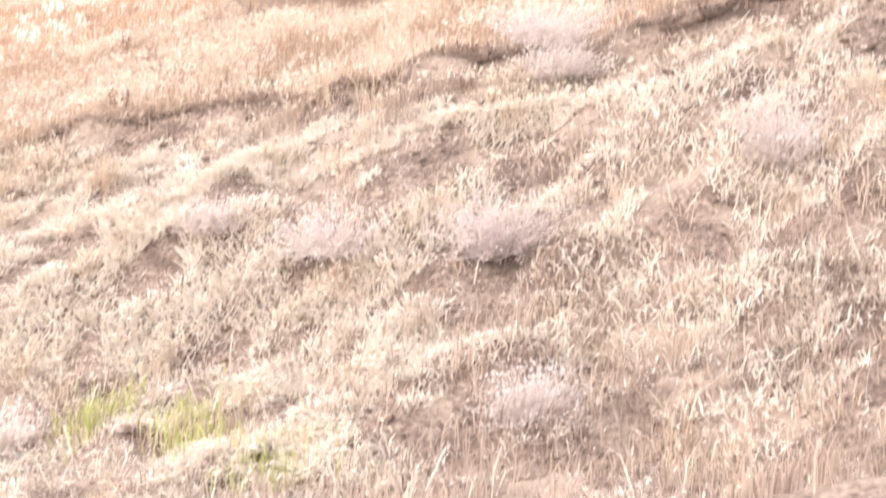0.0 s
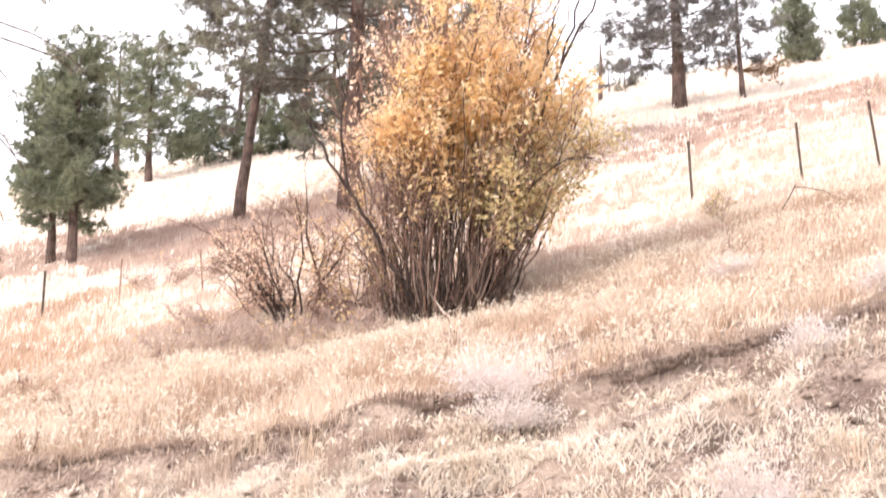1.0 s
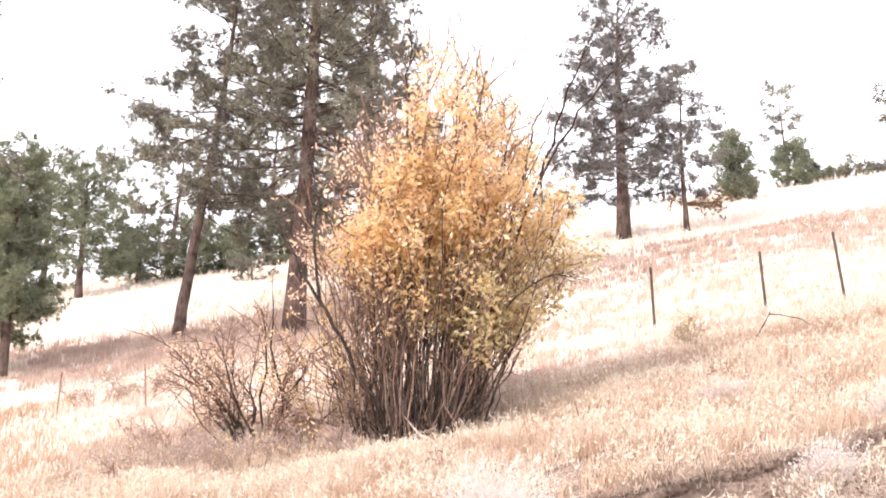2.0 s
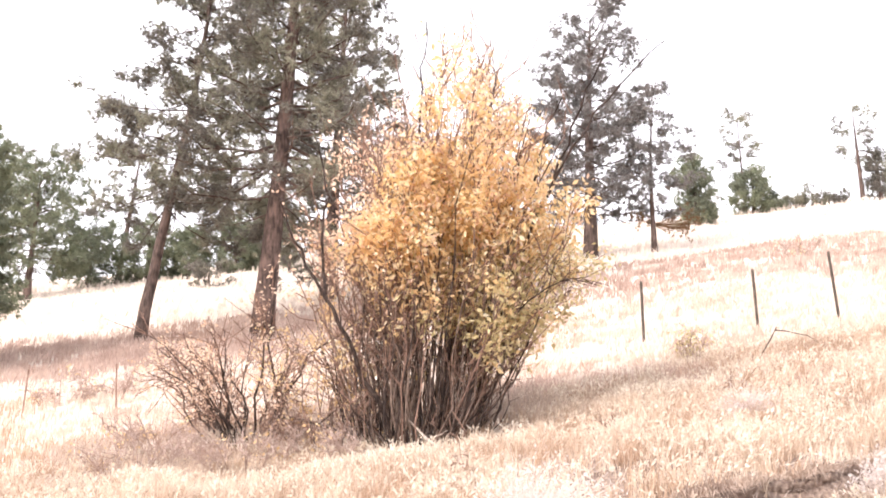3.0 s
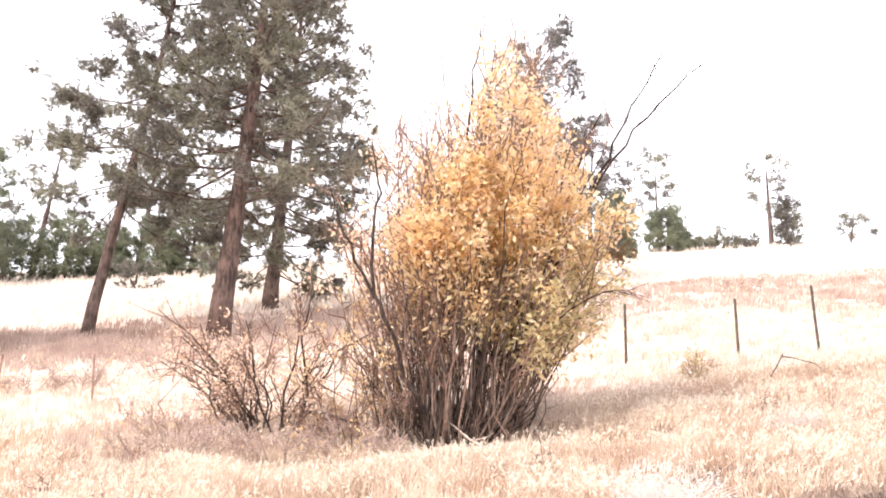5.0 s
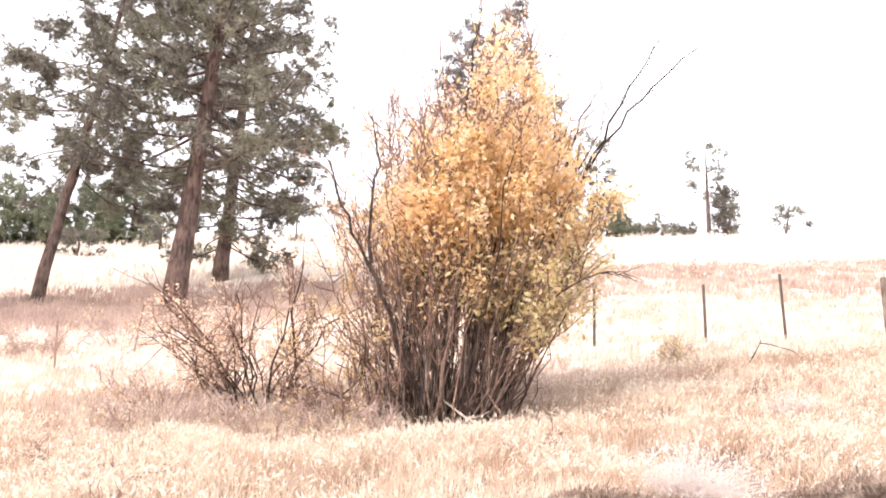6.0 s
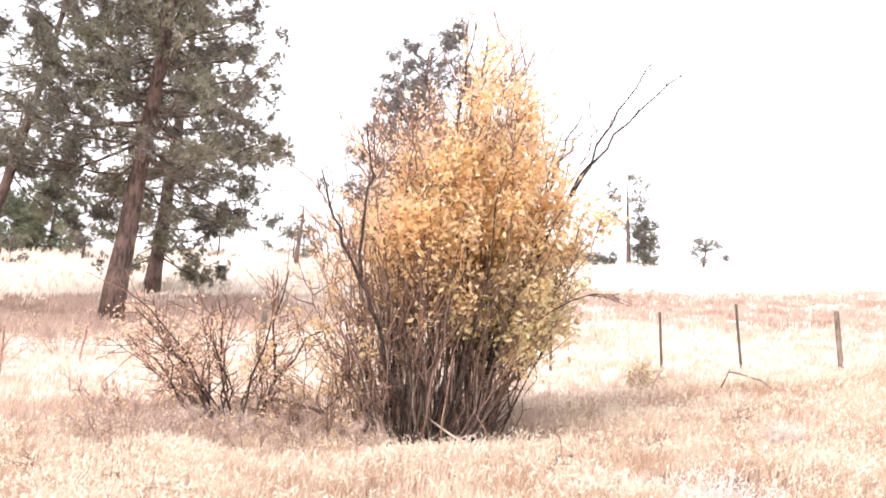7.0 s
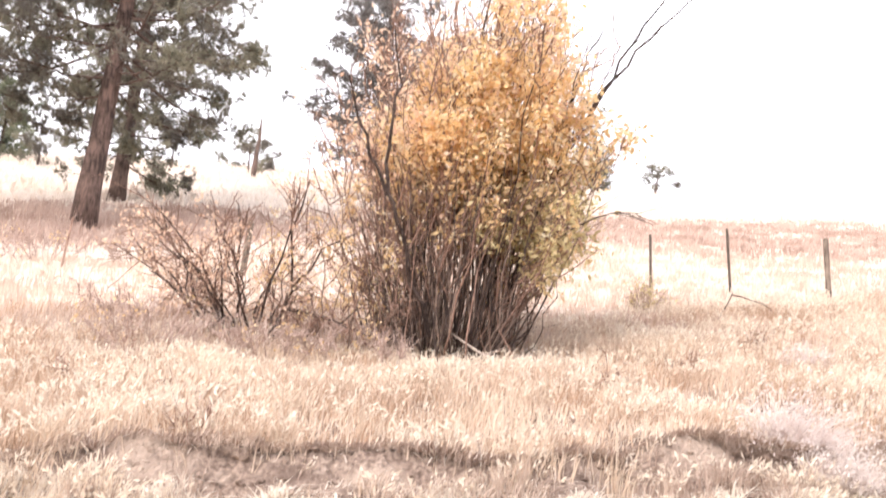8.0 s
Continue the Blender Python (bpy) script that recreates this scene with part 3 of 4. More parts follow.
def autumn_bush():
    """A many-stemmed willow in autumn leaf: bare grey stems below, gold above, olive low on one side, bare twigs on top."""
    rng, dice = np.random.RandomState(5), np.random.RandomState(55)
    cx, cy = 1.58, 20.65
    base = float(height(cx, cy))
    bush = thing("autumn_bush", (cx, cy, base), "large many-stemmed bush with golden autumn leaves and bare grey stems", "bush")
    gold, rust, olive = Shape(), Shape(), Shape()
    g_at, r_at, o_at = [], [], []
    for i in range(116):
        a = rng.uniform(0, 2 * math.pi)
        r = math.sqrt(rng.uniform(0, 1))
        low_side, tall_side = 96 <= i < 110, i >= 110
        if low_side:
            a, r = rng.uniform(-1.1, 0.5), rng.uniform(0.6, 1.0)
        if tall_side:
            a, r = math.pi - 0.35 + rng.uniform(-0.5, 0.5), rng.uniform(0.5, 0.9)
        bx, by = 0.9 * r * math.cos(a), 0.72 * r * math.sin(a)
        fx, fy = 0.88 * bx - 0.32, 0.88 * by - 0.25
        root = np.array([bx, by, float(height(cx + fx, cy + fy)) - base - 0.1])
        edge = r + rng.uniform(-0.15, 0.15)
        core = math.hypot(bx - 0.35, by + 0.1) / 0.9
        tall = (6.5 - 2.4 * core ** 1.4) * rng.uniform(0.8, 1.04)
        if i % 9 == 4:
            tall *= 0.6
        side = math.cos(a)
        if bx * 0.93 - by * 0.365 > 0.5:
            tall = min(tall, 4.7)
        spread = min(max(0.15, edge) * 1.6 * rng.uniform(0.4, 1.25) * (tall / 4), (1.4 - 0.12 * tall + 0.35) - r * 0.4 * (1 - 0.5 * side))
        if low_side:
            tall, spread = rng.uniform(2.3, 3.6), rng.uniform(1.0, 1.5)
        if tall_side:
            tall, spread = rng.uniform(4.4, 5.2), rng.uniform(0.2, 0.55)
        out = np.array([math.cos(a) + rng.uniform(-0.5, 0.5), 0.85 * math.sin(a) + rng.uniform(-0.5, 0.5)])
        path = stem_path(rng, root, out, tall, spread, rng.uniform(0.75, 1.3), 8, 0.075)
        path[:, :2] += np.array([fx - bx, fy - by]) * (1 - np.linspace(0, 1, 8)[:, None]) ** 1.5
        stem = Shape()
        thick = rng.uniform(0.008, 0.021) * (1.25 if r < 0.5 else 1.0)
        t = np.linspace(0, 1, 8)
        tube(stem, path, thick * (1 - 0.88 * t ** 0.7) + 0.0035, 6, 0.08, rng)
        dark = rng.uniform() < 0.3
        cane = part("stem", stem, MAT_DARK_STEM if dark else MAT_STEM, bush, "", True)
        twigs, fine = Shape(), []
        for j in range(rng.randint(6, 10)):
            f = rng.uniform(0.22, 0.95)
            p = np.array([np.interp(f, t, path[:, c]) for c in range(3)])
            d = unit(rng, 1)[0] * np.array([0.75, 0.75, 0.35]) + np.array([out[0] * 0.35, out[1] * 0.35, 0.85])
            d /= np.linalg.norm(d)
            ln = rng.uniform(0.45, 1.25) * (1.15 - 0.55 * f)
            tt = np.linspace(0, 1, 4)
            br = p + d * (ln * tt)[:, None] + np.cumsum(rng.normal(size=(4, 3)), 0) * 0.035 * (tt[:, None] > 0)
            tube(twigs, br, 0.009 * (1 - 0.7 * tt) + 0.0025, 4)
            m = 7
            w = rng.uniform(0.15, 1.0, m)
            q = np.stack([np.interp(w, tt, br[:, c]) for c in range(3)], -1)
            e = unit(rng, m) * 0.8 + d * 0.7
            tip = q + e * rng.uniform(0.08, 0.30, m)[:, None]
            fine.append((q, tip))
            for a0, a1 in zip(q, tip):
                h = (a0[2] + a1[2]) * 0.5
                x, y = a0[0], a0[1]
                right = (x * 0.86 - y * 0.51) / 2.0
                near = 1 / (1 + (x * 0.365 + y * 0.93) / 17.6)
                far = (x * 0.93 - y * 0.365) * near
                h = (h + 4.8) * near - 4.8
                low = np.interp(far, [-1.0, 0.0, 0.6, 1.0, 1.6, 2.1], [2.3, 1.95, 1.5, 1.05, 1.05, 1.3])
                if h < low - 0.3 + dice.uniform(0, 0.6):
                    if dice.uniform() > 0.05:
                        continue
                peak = math.exp(-((far - 0.45) / 0.5) ** 2)
                top = 5.2 + 1.35 * peak + 0.4 * tall_side
                keep = 1.0 - 0.92 * float(ease(top - 1.0, top + 0.1, h))
                inner = np.interp(h, [1.5, 2.5, 3.35, 3.8, 4.8, 6.0], [-1.15, -1.0, -0.85, -0.6, -0.35, -0.05])
                outer = np.interp(h, [0.8, 1.5, 2.1, 2.9, 3.9, 4.25, 4.5, 5.3, 6.0, 6.4], [1.5, 1.8, 2.0, 2.25, 2.25, 1.85, 1.4, 1.1, 0.9, 0.6])
                dense = float(ease(inner - 0.3, inner + 0.25, far))
                keep *= (0.36 + 0.64 * dense) * (1 - 0.88 * float(ease(outer - 0.15, outer + 0.1, far)))
                keep *= 0.22 + 1.25 * float(ease(0.36, 0.62, 0.5 * patchy(x + 40, h + 40, 0.45, 12) + 0.5 * patchy(y + 40, h + 70, 0.45, 13)))
                nl = dice.poisson(12 * keep)
                if nl == 0:
                    continue
                k = dice.uniform(0.1, 1.05, nl)[:, None]
                at = a0 + (a1 - a0) * k + dice.normal(size=(nl, 3)) * 0.10
                green = ease(-0.1, 0.5, right) * (1 - ease(1.9, 3.3, h + 0.4 * dice.uniform(-1, 1)))
                pick = dice.uniform()
                if pick < 0.8 * green:
                    o_at.append(at)
                elif dice.uniform() < 0.2 + 0.75 * (1 - dense) + 0.35 * (h > 4.2):
                    r_at.append(at)
                else:
                    g_at.append(at)
        # forked bare tips above the leaves
        for j in range(3):
            p = path[-1] - (path[-1] - path[-3]) * rng.uniform(0, 0.8)
            d = unit(rng, 1)[0] * 0.7 + np.array([out[0] * 0.2, out[1] * 0.2, 0.9])
            tt = np.linspace(0, 1, 4)
            br = p + d * (rng.uniform(0.25, 0.65) * tt)[:, None] + np.cumsum(rng.normal(size=(4, 3)), 0) * 0.04 * (tt[:, None] > 0)
            tube(twigs, br, 0.007 * (1 - 0.7 * tt) + 0.003, 4)
            w = rng.uniform(0.3, 1.0, 5)
            qq = np.stack([np.interp(w, tt, br[:, c]) for c in range(3)], -1)
            fine.append((qq, qq + (unit(rng, 5) * 0.7 + d * 0.6) * rng.uniform(0.08, 0.28, 5)[:, None]))
        q, tip = np.concatenate([a for a, b in fine]), np.concatenate([b for a, b in fine])
        sticks(twigs, q, tip, np.full(len(q), 0.0035), np.full(len(q), 0.0018))
        part("twig_spray", twigs, MAT_TWIG, cane, kind="stuff")
    leaves(gold, rng, np.concatenate(g_at), 0.105)
    leaves(rust, rng, np.concatenate(r_at), 0.085)
    leaves(olive, rng, np.concatenate(o_at), 0.10)
    part("foliage", gold, MAT_GOLD, bush, "golden yellow autumn leaves", kind="stuff")
    part("foliage", rust, MAT_RUST, bush, "rusty orange leaves high on the twigs", kind="stuff")
    part("foliage", olive, MAT_OLIVE, bush, "olive green leaves still low on the bush", kind="stuff")
    # thin suckers and dead canes crowd the foot; dark bark paints in its inner shade
    for i in range(140):
        a, r = rng.uniform(0, 2 * math.pi), math.sqrt(rng.uniform(0, 1)) * 1.0
        bx, by = r * math.cos(a) - 0.25, 0.8 * r * math.sin(a) - 0.22
        root = np.array([bx, by, float(height(cx + bx, cy + by)) - base - 0.08])
        lean = unit(rng, 1)[0][:2] * 0.6 + np.array([math.cos(a), math.sin(a)]) * 0.5
        path = stem_path(rng, root, lean, rng.uniform(0.5, 2.5), rng.uniform(0.3, 1.0), rng.uniform(0.8, 1.4), 6, 0.06)
        t = np.linspace(0, 1, 6)
        cane = Shape()
        tube(cane, path, rng.uniform(0.006, 0.013) * (1 - 0.75 * t) + 0.002, 5, 0.08, rng)
        w = rng.uniform(0.3, 1.0, 7)
        q = np.stack([np.interp(w, t, path[:, c]) for c in range(3)], -1)
        sticks(cane, q, q + (unit(rng, 7) + np.array([0, 0, 0.4])) * rng.uniform(0.1, 0.35, 7)[:, None], np.full(7, 0.004), np.full(7, 0.0018))
        part("sucker", cane, MAT_DARK_STEM if i % 3 else MAT_TWIG, bush)
    # dead limbs: one dark one that leans out, three long bare ones that rise past the crown
    at = np.array([cx, cy, base])
    for pts, r0 in (([(0.9, 20.1, 6.0), (0.45, 19.8, 6.75), (0.1, 19.65, 7.25), (-0.3, 19.55, 7.9), (-0.62, 19.5, 8.55), (-0.75, 19.5, 9.0)], 0.028),
                    ([(-0.1, 19.6, 7.6), (-0.2, 19.4, 8.3), (-0.15, 19.3, 9.0), (-0.3, 19.25, 9.6)], 0.02),
                    ([(2.0, 20.4, 6.2), (2.5, 20.2, 8.2), (3.0, 19.9, 9.5), (3.4, 19.6, 10.3), (3.95, 19.4, 11.1), (4.7, 19.25, 11.9)], 0.024),
                    ([(3.05, 19.85, 9.6), (3.25, 19.4, 10.3), (3.4, 18.9, 10.8), (3.6, 18.45, 11.4)], 0.016),
                    ([(2.6, 20.2, 8.6), (2.95, 20.0, 9.9), (3.0, 19.8, 10.5), (3.25, 19.7, 11.0)], 0.018),
                    ([(1.9, 20.3, 7.2), (2.8, 19.3, 7.9), (3.05, 19.05, 8.0), (3.25, 18.9, 7.9)], 0.008),
                    ([(1.3, 20.3, 8.6), (1.2, 19.6, 9.8), (1.05, 19.2, 10.8), (1.1, 19.0, 11.6)], 0.016)):
        limb = Shape()
        p = np.array(pts) - at
        tt = np.linspace(0, len(p) - 1, 3 * len(p))
        p = np.stack([np.interp(tt, np.arange(len(p)), p[:, c]) for c in range(3)], -1)
        p = p + rng.normal(size=p.shape) * 0.022
        tube(limb, p, r0 * (1 - 0.8 * np.linspace(0, 1, len(p)) ** 1.4) + 0.003, 6, 0.08, rng)
        n = 14
        w = rng.uniform(0.45, 1.0, n)
        t = np.linspace(0, 1, len(p))
        q = np.stack([np.interp(w, t, p[:, c]) for c in range(3)], -1)
        d = (p[-1] - p[-4]) / np.linalg.norm(p[-1] - p[-4])
        e = q + (unit(rng, n) * 0.6 + d) * rng.uniform(0.12, 0.4, n)[:, None]
        sticks(limb, q, e, np.full(n, 0.006), np.full(n, 0.002))
        part("dead_limb", limb, MAT_DARK_STEM, bush, "dark bare dead limb")


autumn_bush()


def bare_bush(place, stems, tall, spread, label, seed, leaf=0.12, name="bare_bush", stem_mat=None, thick=0.015, group="", twigs_per=7, wide=0.45, leaf_mat=None, twig_mat=None, per=3, pull=(0.0, 0.0), crook=0.045):
    """A shrub that has dropped most leaves: arching stems, side twigs, a few leaves."""
    rng = np.random.RandomState(seed)
    bush = thing(name, place, label, "bush", group)
    fine, few = Shape(), Shape()
    at = []
    a0, a1 = [], []
    for i in range(stems):
        a = rng.uniform(0, 2 * math.pi)
        r = math.sqrt(rng.uniform(0, 1))
        bx, by = wide * r * math.cos(a), wide * r * math.sin(a)
        root = np.array([bx, by, float(height(place[0] + bx, place[1] + by)) - place[2] - 0.08])
        h = tall * rng.uniform(0.55, 1.05)
        reach = min(spread * r * rng.uniform(0.5, 1.05), 0.62 * h + 0.15)
        t = np.linspace(0, 1, 7)
        droop = reach * 0.5 * np.maximum(t - 0.45, 0) ** 1.4
        path = stem_path(rng, root, (math.cos(a) + pull[0], math.sin(a) + pull[1]), h, reach, rng.uniform(0.9, 1.3), 7, crook * tall / 2)
        path[:, 2] -= droop
        stem = Shape()
        tube(stem, path, thick * rng.uniform(0.6, 1.3) * (1 - 0.8 * t) + 0.003, 5, 0.08, rng)
        part("stem", stem, stem_mat or MAT_STEM, bush, "", True)
        for j in range(twigs_per):
            f = rng.uniform(0.25, 0.98)
            p = np.array([np.interp(f, t, path[:, c]) for c in range(3)])
            d = unit(rng, 1)[0] * 0.9 + np.array([math.cos(a) * 0.4, math.sin(a) * 0.4, 0.6])
            d /= np.linalg.norm(d)
            ln = tall * rng.uniform(0.12, 0.32)
            tt = np.linspace(0, 1, 4)
            br = p + d * (ln * tt)[:, None] + np.cumsum(rng.normal(size=(4, 3)), 0) * 0.02 * (tt[:, None] > 0)
            tube(fine, br, 0.006 * (1 - 0.6 * tt) + 0.002, 4)
            m = 5
            w = rng.uniform(0.2, 1, m)
            q = np.stack([np.interp(w, tt, br[:, c]) for c in range(3)], -1)
            e = q + (unit(rng, m) * 0.8 + d * 0.6) * rng.uniform(0.06, 0.2, m)[:, None]
            a0.append(q), a1.append(e)
            if rng.uniform() < leaf:
                at.append(np.repeat(e, per, 0) + rng.normal(size=(m * per, 3)) * 0.05)
    a0, a1 = np.concatenate(a0), np.concatenate(a1)
    sticks(fine, a0, a1, np.full(len(a0), 0.003), np.full(len(a0), 0.0016))
    part("twig_tangle", fine, twig_mat or MAT_TWIG, bush, kind="stuff")
    if at:
        leaves(few, rng, np.concatenate(at), 0.062)
        part("foliage", few, leaf_mat or MAT_GOLD, bush, "a few yellow leaves", kind="stuff")
    return bush


bare_bush(on_ground(-0.8, 21.95), 27, 2.2, 2.3, "half-bare bush with dark crooked stems and few yellow leaves", 64, 0.32, twigs_per=13, wide=0.30, stem_mat=MAT_DARK_STEM, thick=0.019, leaf_mat=MAT_RUST, per=4, pull=(-0.15, 0.1), crook=0.065)
bare_bush(on_ground(0.1, 21.2), 8, 2.4, 0.8, "thin yellow-leaved shrub between two larger bushes", 62, 0.9, name="yellow_shrub", thick=0.007, per=10, wide=0.3, twigs_per=5)
bare_bush(on_ground(0.1, 20.9), 16, 0.9, 1.1, "low tangle of bare grey twigs between bushes", 63, 0.0, name="bare_shrub", thick=0.01, group="bare shrubs")
for k, (x, y, h, w) in enumerate([(-2.9, 30.6, 0.8, 1.4), (-1.2, 31.6, 0.9, 1.3), (-3.9, 30.2, 0.6, 1.0), (0.5, 31.2, 0.8, 1.2), (-0.4, 20.7, 0.6, 1.0), (0.35, 20.1, 0.5, 0.9), (15.5, 36.0, 0.8, 0.6), (-2.4, 21.2, 0.8, 1.2), (-0.2, 22.2, 0.5, 0.9), (-1.9, 22.6, 0.8, 1.2), (-0.9, 20.6, 0.6, 0.9), (0.3, 21.5, 0.6, 0.8)]):
    bare_bush(on_ground(x, y), 14, h, w, "low bare reddish-grey shrub in dry grass", 70 + k, 0.06, name="bare_shrub", thick=0.008, group="bare shrubs", twigs_per=9, stem_mat=MAT_PALE_TWIG, twig_mat=MAT_PALE_TWIG)


bare_bush(on_ground(6.1, 22.3), 9, 0.75, 0.35, "small yellowing seedling shrub in dry grass", 90, 0.5, name="seedling_shrub", thick=0.006, twigs_per=5, wide=0.1, leaf_mat=MAT_OLIVE, twig_mat=MAT_PALE_TWIG)


def old_pine():
    """A big pine beside the fence: bare curved dead limbs low on the trunk, its crown high up."""
    rng = np.random.RandomState(91)
    x, y = -8.74, 31.3
    z = float(height(x, y))
    tree = pine("pine_tree", (x, y, z - 0.05), 14.0, 0.5, 0.64, 2.2, "big pine with bare curved dead limbs below its crown", 92,
                limbs=32, puffs=13, bark=MAT_PINE_BARK, shape_power=0.5, lean=(0.03, 0.0))
    reach = [[(0.2, -0.1, 5.9), (0.6, -0.9, 6.4), (1.17, -1.76, 6.35), (1.87, -1.53, 6.17), (2.46, -1.3, 5.9), (2.88, -1.09, 5.55)],
             [(0.2, -0.1, 5.4), (0.6, -0.9, 6.0), (1.18, -1.62, 6.04), (1.87, -1.4, 5.87), (2.34, -1.25, 5.74), (2.7, -1.08, 5.48)],
             [(0.25, -0.1, 7.6), (0.8, -1.4, 8.2), (1.39, -2.6, 8.14), (1.85, -2.34, 7.83), (2.04, -2.09, 7.42), (2.15, -1.78, 6.8)]]
    for k in range(13):
        if k < 3:
            path = np.array(reach[k]) + np.array((0.17, 0.0, 0.0))
            tt = np.linspace(0, 1, 6)
            a, n = -0.6, 10
        else:
            a, up, ln, n = rng.uniform(0, 6.28), rng.uniform(1.7, 6.0), rng.uniform(0.8, 1.7), 8
            if k < 8:
                a = rng.uniform(-0.7, 0.5)
            tt = np.linspace(0, 1, 7)
            path = np.stack([0.1 + math.cos(a) * ln * tt, math.sin(a) * ln * tt, up + ln * (0.5 * tt - 1.0 * tt ** 2.4)], -1) + np.cumsum(rng.normal(size=(7, 3)), 0) * 0.03 * (tt[:, None] > 0)
        bough = Shape()
        tube(bough, path, 0.03 * (1 - 0.8 * tt) + 0.006, 6, 0.08, rng)
        w = rng.uniform(0.4, 1, n)
        q = np.stack([np.interp(w, tt, path[:, c]) for c in range(3)], -1)
        e = q + (unit(rng, n) * 0.7 + np.array([math.cos(a), math.sin(a), -0.2])) * rng.uniform(0.08, 0.3, n)[:, None]
        sticks(bough, q, e, np.full(n, 0.009), np.full(n, 0.004))
        part("dead_limb", bough, MAT_DARK_BARK, tree, "bare curved dead limb")
        if k < 3:
            tuft = Shape()
            e = np.concatenate([path[-2:], e[:3]])
            needles(tuft, rng, np.repeat(e, 4, 0) + rng.normal(size=(20, 3)) * 0.05, unit(rng, 20), 14, 0.13, 0.02)
            part("needle_tuft", tuft, MAT_NEEDLE, tree, "last needle tufts at a drooping tip", kind="stuff")


old_pine()


# ---- fence ----
def steel_post(x, y, tall, lean, label, wide=0.05, skin=None):
    """A studded T-section steel post."""
    post = thing("fence_post", on_ground(x, y), label, "fence post", "fence posts")
    bm = bmesh.new()
    for w, d, o in ((wide, 0.008, 0.0), (0.009, 0.8 * wide, 0.44 * wide)):
        m = bmesh.ops.create_cube(bm, size=1.0)
        bmesh.ops.scale(bm, vec=(w, d, tall + 0.3), verts=m["verts"])
        bmesh.ops.translate(bm, vec=(0, o, (tall - 0.3) / 2), verts=m["verts"])
    k = 0.2
    while k < tall - 0.03:
        m = bmesh.ops.create_cube(bm, size=1.0)
        bmesh.ops.scale(bm, vec=(0.014, 0.012, 0.016), verts=m["verts"])
        bmesh.ops.translate(bm, vec=(0, -0.009, k), verts=m["verts"])
        k += 0.054
    me = bpy.data.meshes.new("shaft")
    bm.to_mesh(me)
    bm.free()
    me.materials.append(skin or MAT_POST_STEEL)
    new("shaft", me).parent = post
    post.rotation_euler = (radians(lean[1]), radians(lean[0]), radians(33))
    return post


def wood_post(x, y, tall, radius, lean, label, seed):
    post = thing("fence_post", on_ground(x, y), label, "fence post", "fence posts")
    rng = np.random.RandomState(seed)
    s = Shape()
    z = np.array([-0.3, 0, 0.3, 0.6, 0.9, 1.0]) * 1.0
    z = np.concatenate([z[:2], np.linspace(0.2, tall - 0.015, 5), [tall]])
    r = np.full(len(z), radius)
    r[-1] *= 0.8
    tube(s, np.stack([0 * z, 0 * z, z], -1), r, 10, 0.05, rng)
    part("shaft", s, MAT_POST_WOOD, post)
    post.rotation_euler = (radians(lean[1]), radians(lean[0]), 0)
    return post


LEANING = "thin dark steel fence post leaning in dry grass"
UPRIGHT = "thin dark steel fence post in dry grass"
RUSTY = "thin rusty faded fence stake in dry grass"
for x, y, tall, lean, label in [(6.97, 26.5, 1.25, (0.5, 0), UPRIGHT), (8.91, 25.57, 1.2, (-1.0, 0), UPRIGHT), (10.08, 24.62, 1.35, (-6.0, 0), LEANING),
                                (-6.08, 29.2, 1.0, (1.0, 0), UPRIGHT)]:
    steel_post(x, y, tall, lean, label)
for x, y, tall, lean in [(-4.5, 28.9, 0.95, (2.0, 0)), (-2.8, 28.8, 0.9, (-5.0, 0)), (-7.84, 28.6, 0.9, (9.0, 0)), (-1.2, 30.2, 1.05, (6.0, 0))]:
    steel_post(x, y, tall, lean, RUSTY, 0.034, MAT_POST_RUST)
wood_post(13.0, 22.95, 1.25, 0.05, (0.5, 0), "weathered round wooden fence post in dry grass", 6)
wood_post(11.72, 23.7, 1.25, 0.055, (-0.5, 0), "weathered round wooden fence post in dry grass", 3)
wood_post(-6.97, 28.6, 1.15, 0.06, (0.5, 0), "weathered round wooden fence post in dry grass", 5)
wood_post(2.1, 29.6, 1.15, 0.06, (4.0, 0), "weathered round wooden fence post behind the bushes", 4)


# ---- fallen wood ----
def dead_wood(name, rods, material, label, seed):
    rng = np.random.RandomState(seed)
    x, y, z = rods[0][0][0]
    ob = thing(name, (x, y, z), label, "branch")
    for pts, r in rods:
        s = Shape()
        p = np.array(pts) - np.array((x, y, z))
        tube(s, p, r * (1 - 0.6 * np.linspace(0, 1, len(p))), 6, 0.12, rng)
        part("limb", s, material, ob)
    return ob


def over(x, y, h):
    return (x, y, float(height(x, y)) + h)


dead_wood("fallen_branch", [([over(1.25, 18.95, 0.12), over(1.2, 19.4, 0.24), over(1.1, 19.9, 0.38), over(1.03, 20.4, 0.5)], 0.021),
                            ([over(1.2, 19.35, 0.22), over(1.36, 19.27, 0.28), over(1.44, 19.22, 0.35)], 0.014)],
          MAT_PALE_WOOD, "bleached fallen branch lying at the foot of the bush", 6)
dead_wood("fallen_limb", [([over(-0.55, 21.2, 0.55), over(-0.15, 20.95, 0.42), over(0.2, 20.75, 0.3), over(0.55, 20.5, 0.12)], 0.028),
                          ([over(0.0, 20.85, 0.34), over(0.25, 20.95, 0.5), over(0.45, 21.0, 0.7)], 0.013)],
          MAT_DARK_STEM, "dark dead limb lying between the bushes", 9)
snag = thing("dead_snag", on_ground(11.4, 53.1, 0.1), "thin bare dead tree trunk on the upper slope", "tree")
spike = Shape()
